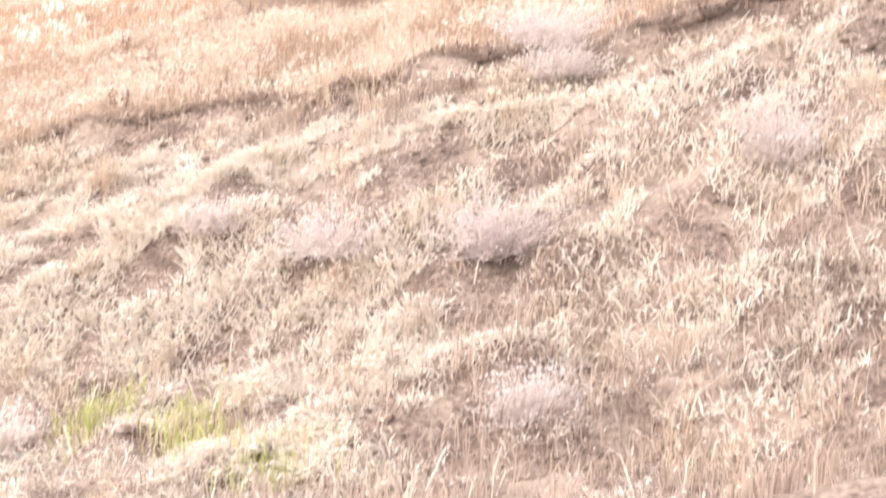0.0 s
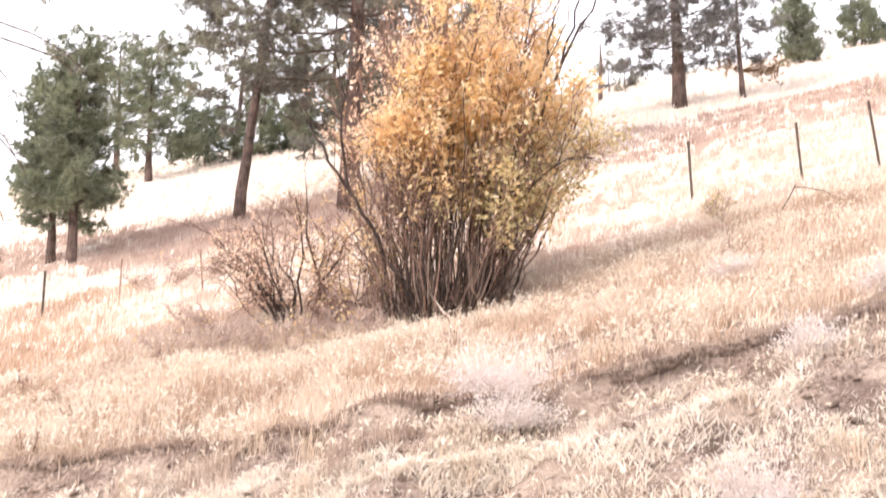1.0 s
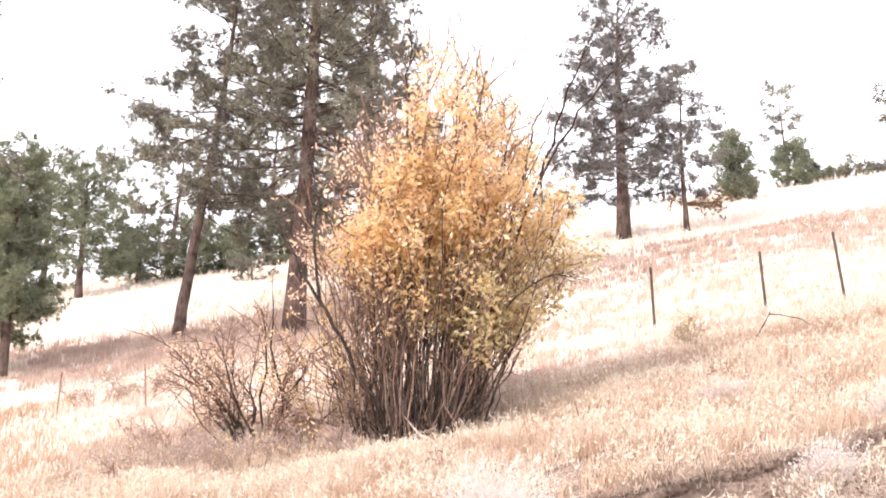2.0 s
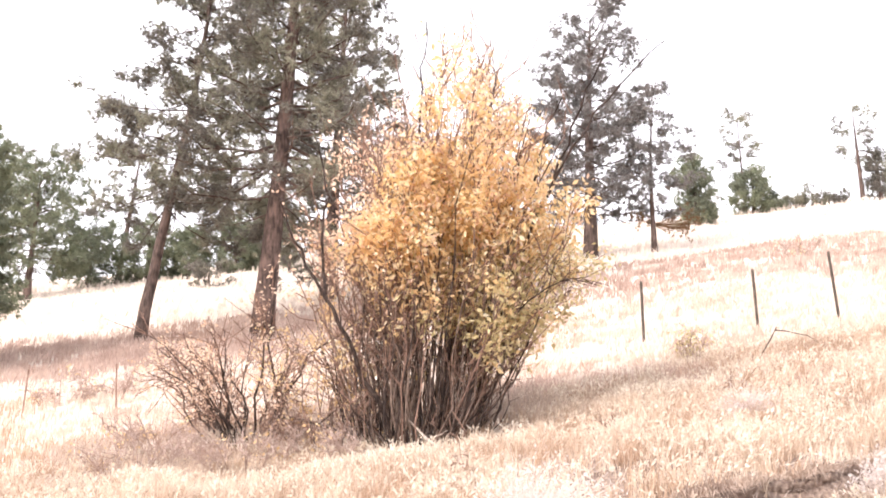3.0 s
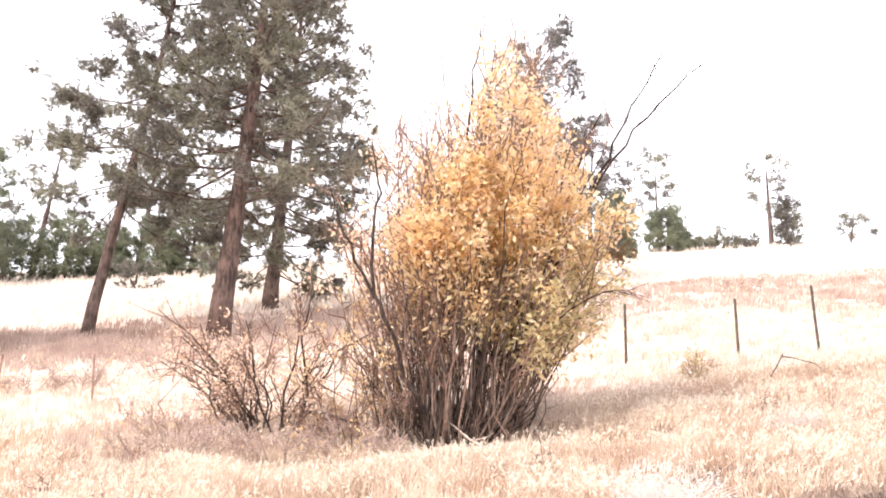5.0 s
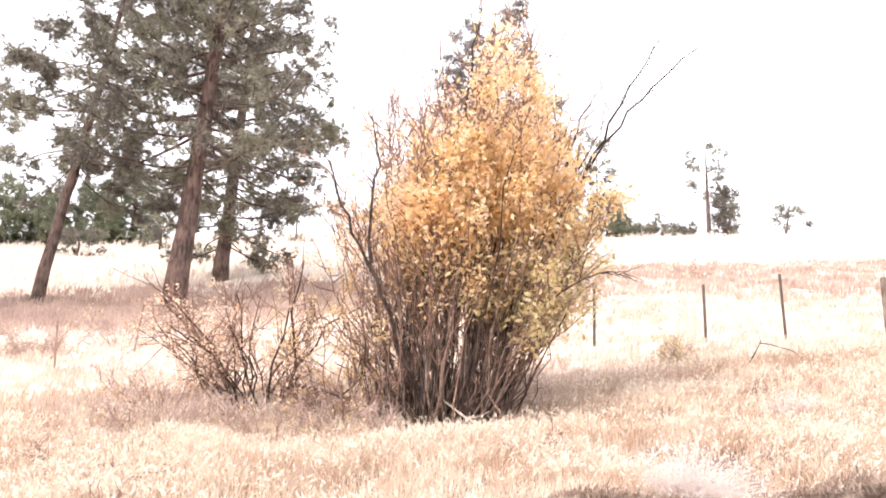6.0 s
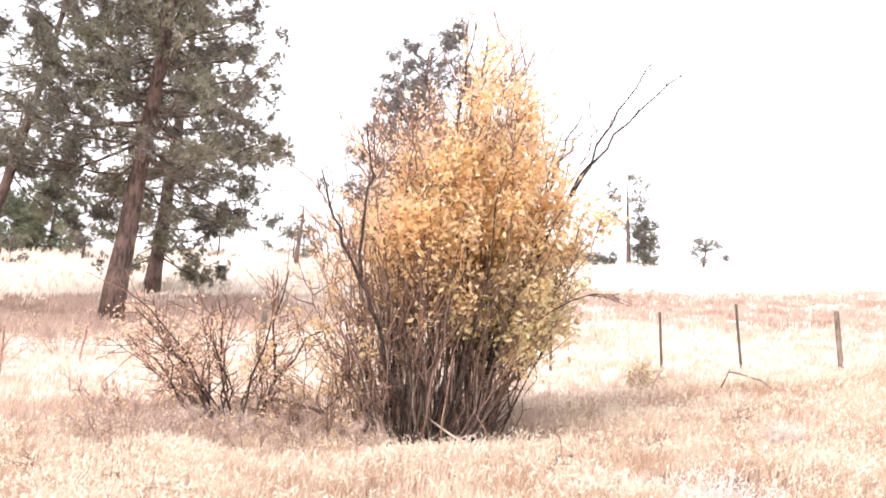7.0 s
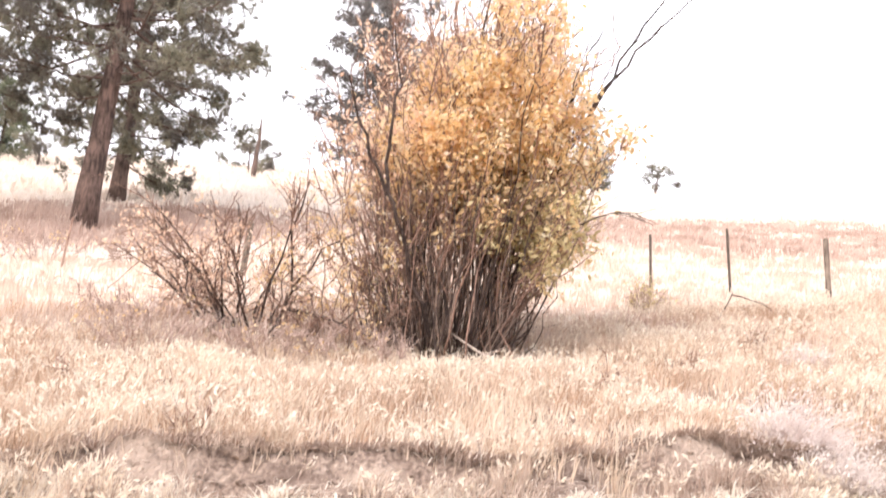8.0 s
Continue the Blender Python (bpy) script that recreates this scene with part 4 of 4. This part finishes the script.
tube(spike, [(0, 0, -0.2), (0.02, 0, 0.9), (0.1, 0, 1.8), (0.12, 0, 2.8)], [0.11, 0.10, 0.07, 0.03], 7, 0.1, np.random.RandomState(8))
part("trunk", spike, MAT_DARK_BARK, snag)
dead_wood("dead_branch", [([over(6.72, 21.45, -0.1), over(6.9, 21.45, 0.13), over(7.05, 21.42, 0.34), over(7.18, 21.45, 0.49)], 0.016),
                          ([over(7.15, 21.45, 0.45), over(7.27, 21.36, 0.41), over(7.38, 21.25, 0.35), over(7.52, 21.12, 0.29), over(7.63, 21.03, 0.17), over(7.75, 20.9, 0.03)], 0.010)],
          MAT_DARK_STEM, "forked dead branch propped up in the grass", 7)


# ---- dry weeds ----
def weed(x, y, size, seed, material=None, label="grey dried-out weed clump on the bank"):
    """A brittle round clump of dead forked stalks with scraps of dried leaf."""
    rng = np.random.RandomState(seed)
    plant = thing("dry_weed", on_ground(x, y, 0.02), label, "weed", "dry weeds on the bank")
    stalks, tufts = Shape(), Shape()
    n, k = 130, 5
    d = unit(rng, n)
    d[:, 2] = np.abs(d[:, 2]) * 0.9 + 0.15
    d = d * rng.uniform(0.6, 1.3, 3) + rng.normal(size=3) * 0.2 * np.array([1, 1, 0])
    mid = d * size * rng.uniform(0.2, 0.55, n)[:, None]
    sticks(stalks, rng.normal(size=(n, 3)) * 0.02, mid, np.full(n, 0.0035), np.full(n, 0.0025))
    m2 = np.repeat(mid, k, 0)
    e = m2 + (np.repeat(d, k, 0) + unit(rng, n * k) * 0.9) * size * rng.uniform(0.15, 0.5, n * k)[:, None]
    e[:, 2] = np.maximum(e[:, 2], 0.0)
    sticks(stalks, m2, e, np.full(n * k, 0.0026), np.full(n * k, 0.0015))
    p = e + rng.normal(size=e.shape) * 0.015
    leaves(tufts, rng, np.concatenate([p, p + rng.normal(size=e.shape) * 0.04, p + rng.normal(size=e.shape) * 0.04, m2 + unit(rng, n * k) * 0.05]), 0.034, 0.0)
    part("stalk_tangle", stalks, material or MAT_GREY, plant, kind="stuff")
    part("foliage", tufts, material or MAT_GREY, plant, "pale dried leaf scraps", kind="stuff")
    return plant


for k, (x, y, size) in enumerate([(1.0, 14.25, 0.62), (1.2, 13.85, 0.42), (0.45, 11.75, 0.5), (-0.87, 12.1, 0.5), (2.9, 11.75, 0.5), (-3.4, 11.0, 0.4),
                                  (0.6, 9.95, 0.42), (4.1, 13.6, 0.3), (4.8, 17.6, 0.34), (5.3, 14.3, 0.34), (-2.0, 12.6, 0.3)]):
    weed(x, y, size * 1.12, 200 + k)


# ---- the terrace's turf edge ----
def turf_edge():
    """A lip of matted turf that overhangs the cattle terrace, with grass hanging from it."""
    rng = np.random.RandomState(61)
    x = np.arange(-8.0, 7.5, 0.05)
    yt = terrace(x)
    over = -0.07 + 0.15 * ease(0.4, 0.75, 0.7 * patchy(x, 0 * x, 0.9, 61) + 0.3 * patchy(x, 0 * x, 0.22, 62))
    z = height(x, yt + 0.14) + 0.01
    jag = 0.06 * (patchy(x, 0 * x, 0.13, 63) - 0.5) + 0.09 * (patchy(x, 0 * x, 0.4, 65) - 0.5)
    rows = [(yt + 0.40, height(x, yt + 0.40) - 0.03), (yt + 0.05, z), (yt - over, z - 0.07 + jag), (yt - over + 0.02, z - 0.15 + jag), (yt + 0.2, z - 0.24)]
    s = Shape()
    n = len(x)
    s.add(np.concatenate([np.stack([x, a, b], -1) for a, b in rows]),
          np.concatenate([np.stack([k * n + np.arange(n - 1), k * n + np.arange(1, n), (k + 1) * n + np.arange(1, n), (k + 1) * n + np.arange(n - 1)], -1) for k in range(4)]))
    tagged(new("turf_edge", s.mesh("turf_edge", MAT_GROUND, True)), "overhanging lip of matted turf along the bank", "ground", kind="structure")
    m = 8000
    i = rng.randint(0, n, m)
    u = rng.uniform(-0.3, 1.0, m)
    root = np.stack([x[i] + rng.uniform(-0.03, 0.03, m), yt[i] - over[i] * u, z[i] - 0.04 * np.maximum(u, 0)], -1)
    ln = rng.uniform(0.03, 0.15, m) * (0.15 + 1.3 * patchy(x[i], 0 * x[i], 0.3, 64) ** 1.5)
    a = rng.normal(size=m) * 0.5
    hang = rng.uniform(-0.9, 0.9, m)
    mid = root + np.stack([np.sin(a) * ln * 0.4, -0.45 * ln, ln * (0.35 + 0.3 * hang)], -1)
    top = root + np.stack([np.sin(a) * ln, -0.8 * ln, ln * hang], -1)
    w = np.stack([0.006 + 0 * ln, 0 * ln, 0 * ln], -1)
    g = Shape()
    j = np.arange(m)[:, None] * 5
    g.add(np.stack([root - w, root + w, mid + w * 0.7, mid - w * 0.7, top], 1), j + np.array((0, 1, 2, 3)), j + np.array((3, 2, 4)))
    tagged(new("hanging_grass", g.mesh("hanging_grass", MAT_VERGE)), "dry grass hanging over the turf edge", "grass", kind="stuff")


turf_edge()


# ---- clods ----
clods = []
for k in range(4):
    rng = np.random.RandomState(400 + k)
    bm = bmesh.new()
    bmesh.ops.create_icosphere(bm, subdivisions=1, radius=1.0)
    for v in bm.verts:
        v.co *= 0.7 + 0.5 * rng.uniform()
        v.co.z *= 0.65
    me = bpy.data.meshes.new("dirt_clod")
    bm.to_mesh(me)
    bm.free()
    me.materials.append(MAT_GROUND)
    clods.append(me)
rng = np.random.RandomState(410)
for k in range(150):
    x, y = rng.uniform(-3.5, 5.0), rng.uniform(9.5, 14.2)
    if k > 30:
        x = rng.uniform(-5.5, 5.0)
        y = float(terrace(x)) - 0.05 - 1.6 * rng.uniform() ** 1.6
    s = 0.018 + 0.05 * rng.uniform() ** 2.5
    ob = new("dirt_clod", clods[k % 4])
    ob.matrix_basis = Matrix.LocRotScale(on_ground(x, y, -0.2 * s), Euler((0.3 * rng.normal(), 0.3 * rng.normal(), rng.uniform(0, 6))), (s, s * 1.2, s))
    tagged(ob, "dry crumbly clod of soil on the bank", "clod", "soil clods")


def crumble():
    """Small angular crumbs of soil strewn over the bare parts of the bank."""
    rng = np.random.RandomState(420)
    n = 9000
    x, y = rng.uniform(-5.5, 5.8, n), rng.uniform(8.6, 16.0, n)
    up = y - terrace(x)
    ok = (up < 0.05) & (rng.uniform(size=n) < 0.25 + 0.75 * ease(0.6, 0.4, patchy(x, y, 0.5, 421)))
    x, y = x[ok], y[ok]
    n = len(x)
    r = 0.010 + 0.030 * rng.uniform(size=n) ** 3
    six = np.array([(1, 0, 0), (0, 1, 0), (-1, 0, 0), (0, -1, 0), (0, 0, 0.8), (0, 0, -0.8)])
    pts = np.stack([x, y, height(x, y) + 0.3 * r], -1)[:, None] + six[None] * r[:, None, None] * rng.uniform(0.6, 1.5, (n, 6, 1)) + rng.normal(size=(n, 6, 3)) * 0.2 * r[:, None, None]
    b = np.arange(n)[:, None] * 6
    s = Shape()
    s.add(pts, np.concatenate([b + np.array(t) for t in ((0, 1, 4), (1, 2, 4), (2, 3, 4), (3, 0, 4), (1, 0, 5), (2, 1, 5), (3, 2, 5), (0, 3, 5))]))
    tagged(new("soil_crumbs", s.mesh("soil_crumbs", MAT_GROUND)), "small dry crumbs of soil strewn on the bank", "soil", kind="stuff")


crumble()


# ---- grass ----
def sward(name, area, per_m2, long, wide, material, label, seed, keep=None, bend=0.5, clump=0.5, heads=None, bunch=14, radius=0.06):
    """A sward of tapered, bending blades in tufts over part of the slope. area: x0, x1, y0, y1."""
    rng = np.random.RandomState(seed)
    x0, x1, y0, y1 = area
    n = int((x1 - x0) * (y1 - y0) * per_m2)
    tufts = max(1, n // bunch)
    tx, ty = rng.uniform(x0, x1, tufts), rng.uniform(y0, y1, tufts)
    pick = rng.randint(0, tufts, n)
    loose = rng.uniform(size=n) > clump
    x = np.where(loose, rng.uniform(x0, x1, n), tx[pick] + rng.normal(size=n) * radius)
    y = np.where(loose, rng.uniform(y0, y1, n), ty[pick] + rng.normal(size=n) * radius)
    if keep is not None:
        ok = rng.uniform(size=n) < keep(x, y)
        x, y = x[ok], y[ok]
        n = len(x)
    tall = long * rng.uniform(0.55, 1.25, n) * (0.65 + 0.7 * patchy(x, y, 1.1, seed))
    tall *= 1 - 0.5 * np.exp(-((x - 0.4) / 2.2) ** 2 - ((y - 19.8 + 0.25 * x) / 1.1) ** 2)
    a = rng.uniform(0, 2 * math.pi, n)
    tip = bend * rng.uniform(0.1, 1.0, n) * tall
    dx, dy = np.cos(a) * tip + 0.06 * tall, np.sin(a) * tip - 0.1 * tall
    root = np.stack([x, y, height(x, y) - 0.02], -1)
    b = rng.uniform(0, math.pi, n)
    w = wide * rng.uniform(0.6, 1.4, n)
    side = np.stack([np.cos(b) * w, np.sin(b) * w, 0 * w], -1) * 0.5
    mid = root + np.stack([dx * 0.3, dy * 0.3, tall * 0.58], -1)
    top = root + np.stack([dx, dy, tall * np.sqrt(np.clip(1 - 0.55 * np.minimum(tip / tall, 1.2) ** 2, 0.2, 1))], -1)
    s = Shape()
    pts = np.stack([root - side, root + side, mid + side * 0.75, mid - side * 0.75, top], 1)
    i = np.arange(n)[:, None] * 5
    s.add(pts, i + np.array((0, 1, 2, 3)), i + np.array((3, 2, 4)))
    ob = tagged(new(name, s.mesh(name, material)), label, "grass", kind="stuff")
    if heads:
        share, length, mat = heads
        ok = rng.uniform(size=n) < share * np.clip(2.2 * patchy(x, y, 0.9, seed + 7) - 0.4, 0, 1.6)
        h0, m = top[ok], int(ok.sum())
        way = (top[ok] - mid[ok]) / np.linalg.norm(top[ok] - mid[ok], axis=1)[:, None]
        hs = Shape()
        k = 5
        p = np.repeat(h0, k, 0) - np.repeat(way, k, 0) * (rng.uniform(0, 1, m * k) * length)[:, None]
        d = np.repeat(way, k, 0) * 0.9 + unit(rng, m * k) * 0.55
        f = np.cross(d, unit(rng, m * k))
        f /= np.linalg.norm(f, axis=1)[:, None]
        ln = (length * rng.uniform(0.35, 0.7, m * k))[:, None]
        hs.add(np.stack([p, p + d * ln * 0.5 + f * ln * 0.15, p + d * ln, p + d * ln * 0.5 - f * ln * 0.15], 1), np.arange(m * k * 4).reshape(-1, 4))
        tagged(new("seed_heads", hs.mesh("seed_heads", mat)), "bleached nodding seed heads above dry grass", "grass", kind="stuff")
    return ob


def belt(x, y):
    """The strip of reddish grass that crosses the slope above the fence."""
    s, q = 0.51 * x + 0.86 * y, 0.86 * x - 0.51 * y
    lo = np.interp(q, [-24, -18, -10, -6, -2, 4], [26.0, 28.0, 32.6, 34.4, 34.6, 36.0])
    hi = np.interp(q, [-24, -20, -12, -6, -2, 1, 8], [31.7, 33.5, 40.0, 42.5, 45.0, 48.3, 52.0])
    wav = 3.0 * (patchy(x, y, 5.0, 17) - 0.5)
    return ease(lo - 1.2, lo + 1.2, s + wav) * (1 - ease(hi - 1.5, hi + 1.0, s + wav))


def brush(x, y):
    """A low strip of dead brush that runs past the bush along the contour."""
    u = y + 0.8 * (x - 6.0) + 1.2 * (patchy(x, y, 1.6, 19) - 0.5)
    return ease(18.4, 20.4, u) * (1 - ease(21.9, 22.7, u)) * (0.15 + 0.85 * ease(0.35, 0.6, patchy(x, y, 0.9, 9)))


def tan_side(x, y):
    """Where the grass between bank and fence is tan rather than pale."""
    return np.maximum(ease(-3.5, -6.0, x), ease(26.0, 23.5, y) * ease(1.0, -1.0, x)) * (0.55 + 0.45 * ease(0.35, 0.55, patchy(x, y, 1.1, 71)))


def riser(x, y):
    up = y - terrace(x)
    return np.exp(-((up + 0.06) / 0.15) ** 2) * (0.6 + 0.4 * ease(0.2, 0.4, patchy(x, y, 0.8, 31)))


def drift(x, y, seed):
    """Uneven patches drawn out along the contour."""
    u, v = 0.9 * x + 0.3 * y, 1.5 * y - 0.5 * x
    return 0.55 * patchy(u, v, 0.75, seed) + 0.45 * patchy(u + 9, v, 0.34, seed + 1)


def bank_cover(x, y):
    up = y - terrace(x)
    below = ease(-0.4, 0.0, -up)
    bare = ease(-0.6, 1.8, x) * ease(11.4, 12.6, y) * 0.06
    thick = 0.12 + 0.25 * ease(0.4, -1.2, x)
    gaps = thick + (1 - thick) * ease(0.42 + bare, 0.58 + bare, drift(x, y, 21))
    trail = 1 - 0.2 * np.exp(-((up + 0.45) / 0.3) ** 2)
    return (1 - 0.9 * riser(x, y)) * (1 - below * (1 - gaps)) * trail * ease(0.5, 0.2, up) * (1 - 0.5 * ease(10.7, 9.9, y) * ease(-1.6, -0.4, x))


sward("bank_grass", (-6.5, 6.5, 8.3, 16.8), 900, 0.11, 0.011, MAT_BANK, "short clumpy dry grass on the lower bank", 301, bank_cover, 1.6, 0.96, (0.12, 0.07, MAT_SEED), 90, 0.085)
sward("straw_litter", (-6.0, 6.4, 8.3, 16.6), 520, 0.085, 0.012, MAT_BANK, "broken straw lying on the soil of the bank", 312, lambda x, y: (1 - 0.85 * riser(x, y)) * ease(0.2, 0.0, y - terrace(x)) * (0.5 + 0.5 * ease(0.4, 0.55, drift(x, y, 25))), 4.5, 0.3)
sward("straw_mat", (-6.0, 6.4, 9.6, 16.4), 3000, 0.13, 0.018, MAT_MAT, "flattened mats of bleached straw on the bank", 314,
      lambda x, y: ease(0.0, -0.3, y - terrace(x)) * ease(0.49, 0.57, drift(x, y, 21) + 0.035 * ease(10.6, 11.6, y) * ease(0.8, -0.8, x)) * (0.4 + 0.6 * ease(0.8, -0.5, x - 0.8 * (y - 11.0))), 3.0, 0.3)
sward("ledge_grass", (-9.0, 6.5, 12.6, 17.6), 1000, 0.21, 0.011, MAT_VERGE, "dull dry grass on the ledge below the turf edge", 316,
      lambda x, y: ease(-1.2, -0.5, y - terrace(x)) * ease(0.02, -0.16, y - terrace(x)) * ease(0.36, 0.56, patchy(x, y, 0.4, 57)), 0.9, 0.85, (0.4, 0.10, MAT_SEED), 24, 0.05)
sward("bunch_grass", (-6.0, 6.0, 8.8, 16.2), 120, 0.20, 0.013, MAT_CREAM, "pale tussocks of bunch grass on the bank", 310, bank_cover, 1.0, 1.0, (0.25, 0.08, MAT_SEED), 70, 0.08)
sward("bunch_grass", (-9.0, 11.0, 14.2, 22.0), 150, 0.28, 0.012, MAT_CREAM, "pale tussocks of bunch grass on the slope", 311, None, 1.0, 1.0, (0.3, 0.07, MAT_SEED), 60, 0.09)
sward("verge_grass", (-5.0, 5.5, 8.0, 11.2), 260, 0.24, 0.012, MAT_VERGE, "taller dry grass stalks along the verge", 302, lambda x, y: 0.3 + 0.7 * ease(-0.5, 1.0, x), 0.7, 0.7, None, 18)
sward("dry_stalks", (-4.0, 5.0, 8.4, 12.0), 9, 0.5, 0.011, MAT_SEED, "long arching bleached stalks along the verge", 315, None, 1.5, 0.3)
sward("green_grass", (-3.8, -0.4, 8.8, 11.8), 900, 0.20, 0.012, MAT_GREEN, "patch of green grass in the ditch", 303,
      lambda x, y: np.clip(sum(np.exp(-((x - a) / 0.26) ** 2 - ((y - b) / 0.26) ** 2) for a, b in ((-2.7, 10.95), (-1.88, 10.42), (-1.2, 9.86))), 0, 1))
sward("meadow_grass", (-9.5, 11.5, 14.0, 22.5), 560, 0.25, 0.011, MAT_STRAW, "dense straw-coloured dry grass on the slope", 304,
      lambda x, y: ease(-0.06, 0.08, y - terrace(x)) * (0.35 + 0.65 * ease(0.25, 0.55, 0.6 * patchy(x, y, 0.7, 51) + 0.4 * patchy(x, y, 2.2, 52))), 0.9, 0.75, (0.34, 0.095, MAT_SEED), 30, 0.09)
sward("tan_grass", (-9.5, 11.5, 14.0, 22.0), 400, 0.24, 0.011, MAT_TAN, "patches of tan dry grass on the slope", 313,
      lambda x, y: ease(0.05, 0.2, y - terrace(x)) * ease(0.45, 0.6, 0.55 * patchy(x, y, 1.5, 53) + 0.45 * patchy(x, y, 0.5, 54) + 0.13 * ease(-0.5, -4.0, x)), 0.9, 0.8, None, 36, 0.1)
sward("meadow_grass", (-11.0, 17.0, 22.5, 32.0), 190, 0.16, 0.019, MAT_PALE, "pale dry grass along the fence", 305, lambda x, y: (1 - 0.9 * belt(x, y)) * (1 - 0.92 * tan_side(x, y)), 0.6, 0.6)
sward("tan_grass", (-11.0, 1.0, 21.5, 31.0), 260, 0.20, 0.017, MAT_TAN, "tan dry grass between the fence and the bank", 317, lambda x, y: (1 - 0.9 * belt(x, y)) * tan_side(x, y), 0.7, 0.6)
sward("brush_grass", (3.0, 12.0, 16.5, 24.0), 340, 0.22, 0.011, MAT_BRUSH, "low grey-pink dead brush beside the bush", 306, brush, 0.9, 0.8, None, 50, 0.12)
sward("brush_grass", (-3.6, 3.4, 20.2, 24.0), 420, 0.34, 0.010, MAT_PINK, "reddish dead undergrowth round the bushes", 309,
      lambda x, y: 0.85 * ease(0.2, 0.5, patchy(x, y, 0.8, 10)) * ease(20.2, 20.9, y + 0.25 * np.abs(x)), 0.8, 0.7)
sward("reddish_grass", (-14.0, 34.0, 26.0, 52.0), 160, 0.17, 0.032, MAT_BELT, "belt of tall reddish dry grass across the slope", 307, belt, 0.5, 0.7)
sward("reddish_grass", (-6.0, 5.5, 33.0, 40.5), 210, 0.26, 0.028, MAT_BELT, "thicker reddish-brown dry grass round the pine trunks", 318,
      lambda x, y: belt(x, y) * (0.4 + 0.6 * ease(0.35, 0.55, patchy(x, y, 1.4, 73))), 0.8, 0.7)
sward("field_grass", (-16.0, 48.0, 32.0, 66.0), 20, 0.24, 0.042, MAT_FIELD, "short pale stubble on the upper slope", 308, lambda x, y: 1 - 0.95 * belt(x, y), 0.6, 0.5)


# ---- single dead stalks ----
for k, (x, y, h) in enumerate([(-3.6, 15.83, 0.5), (1.06, 16.6, 0.55), (2.92, 17.6, 0.45), (-2.73, 20.4, 0.45), (-3.26, 17.0, 0.5), (-4.75, 21.1, 0.5),
                               (-3.9, 18.75, 0.45), (5.2, 18.9, 0.5)]):
    bare_bush(on_ground(x, y), 5, h, 0.35 * h, "thin reddish-brown dead stalks in dry grass", 500 + k, 0.2, name="dead_stalks", thick=0.004, group="dead stalks",
              twigs_per=2, wide=0.04, stem_mat=MAT_TWIG, leaf_mat=MAT_PINK)
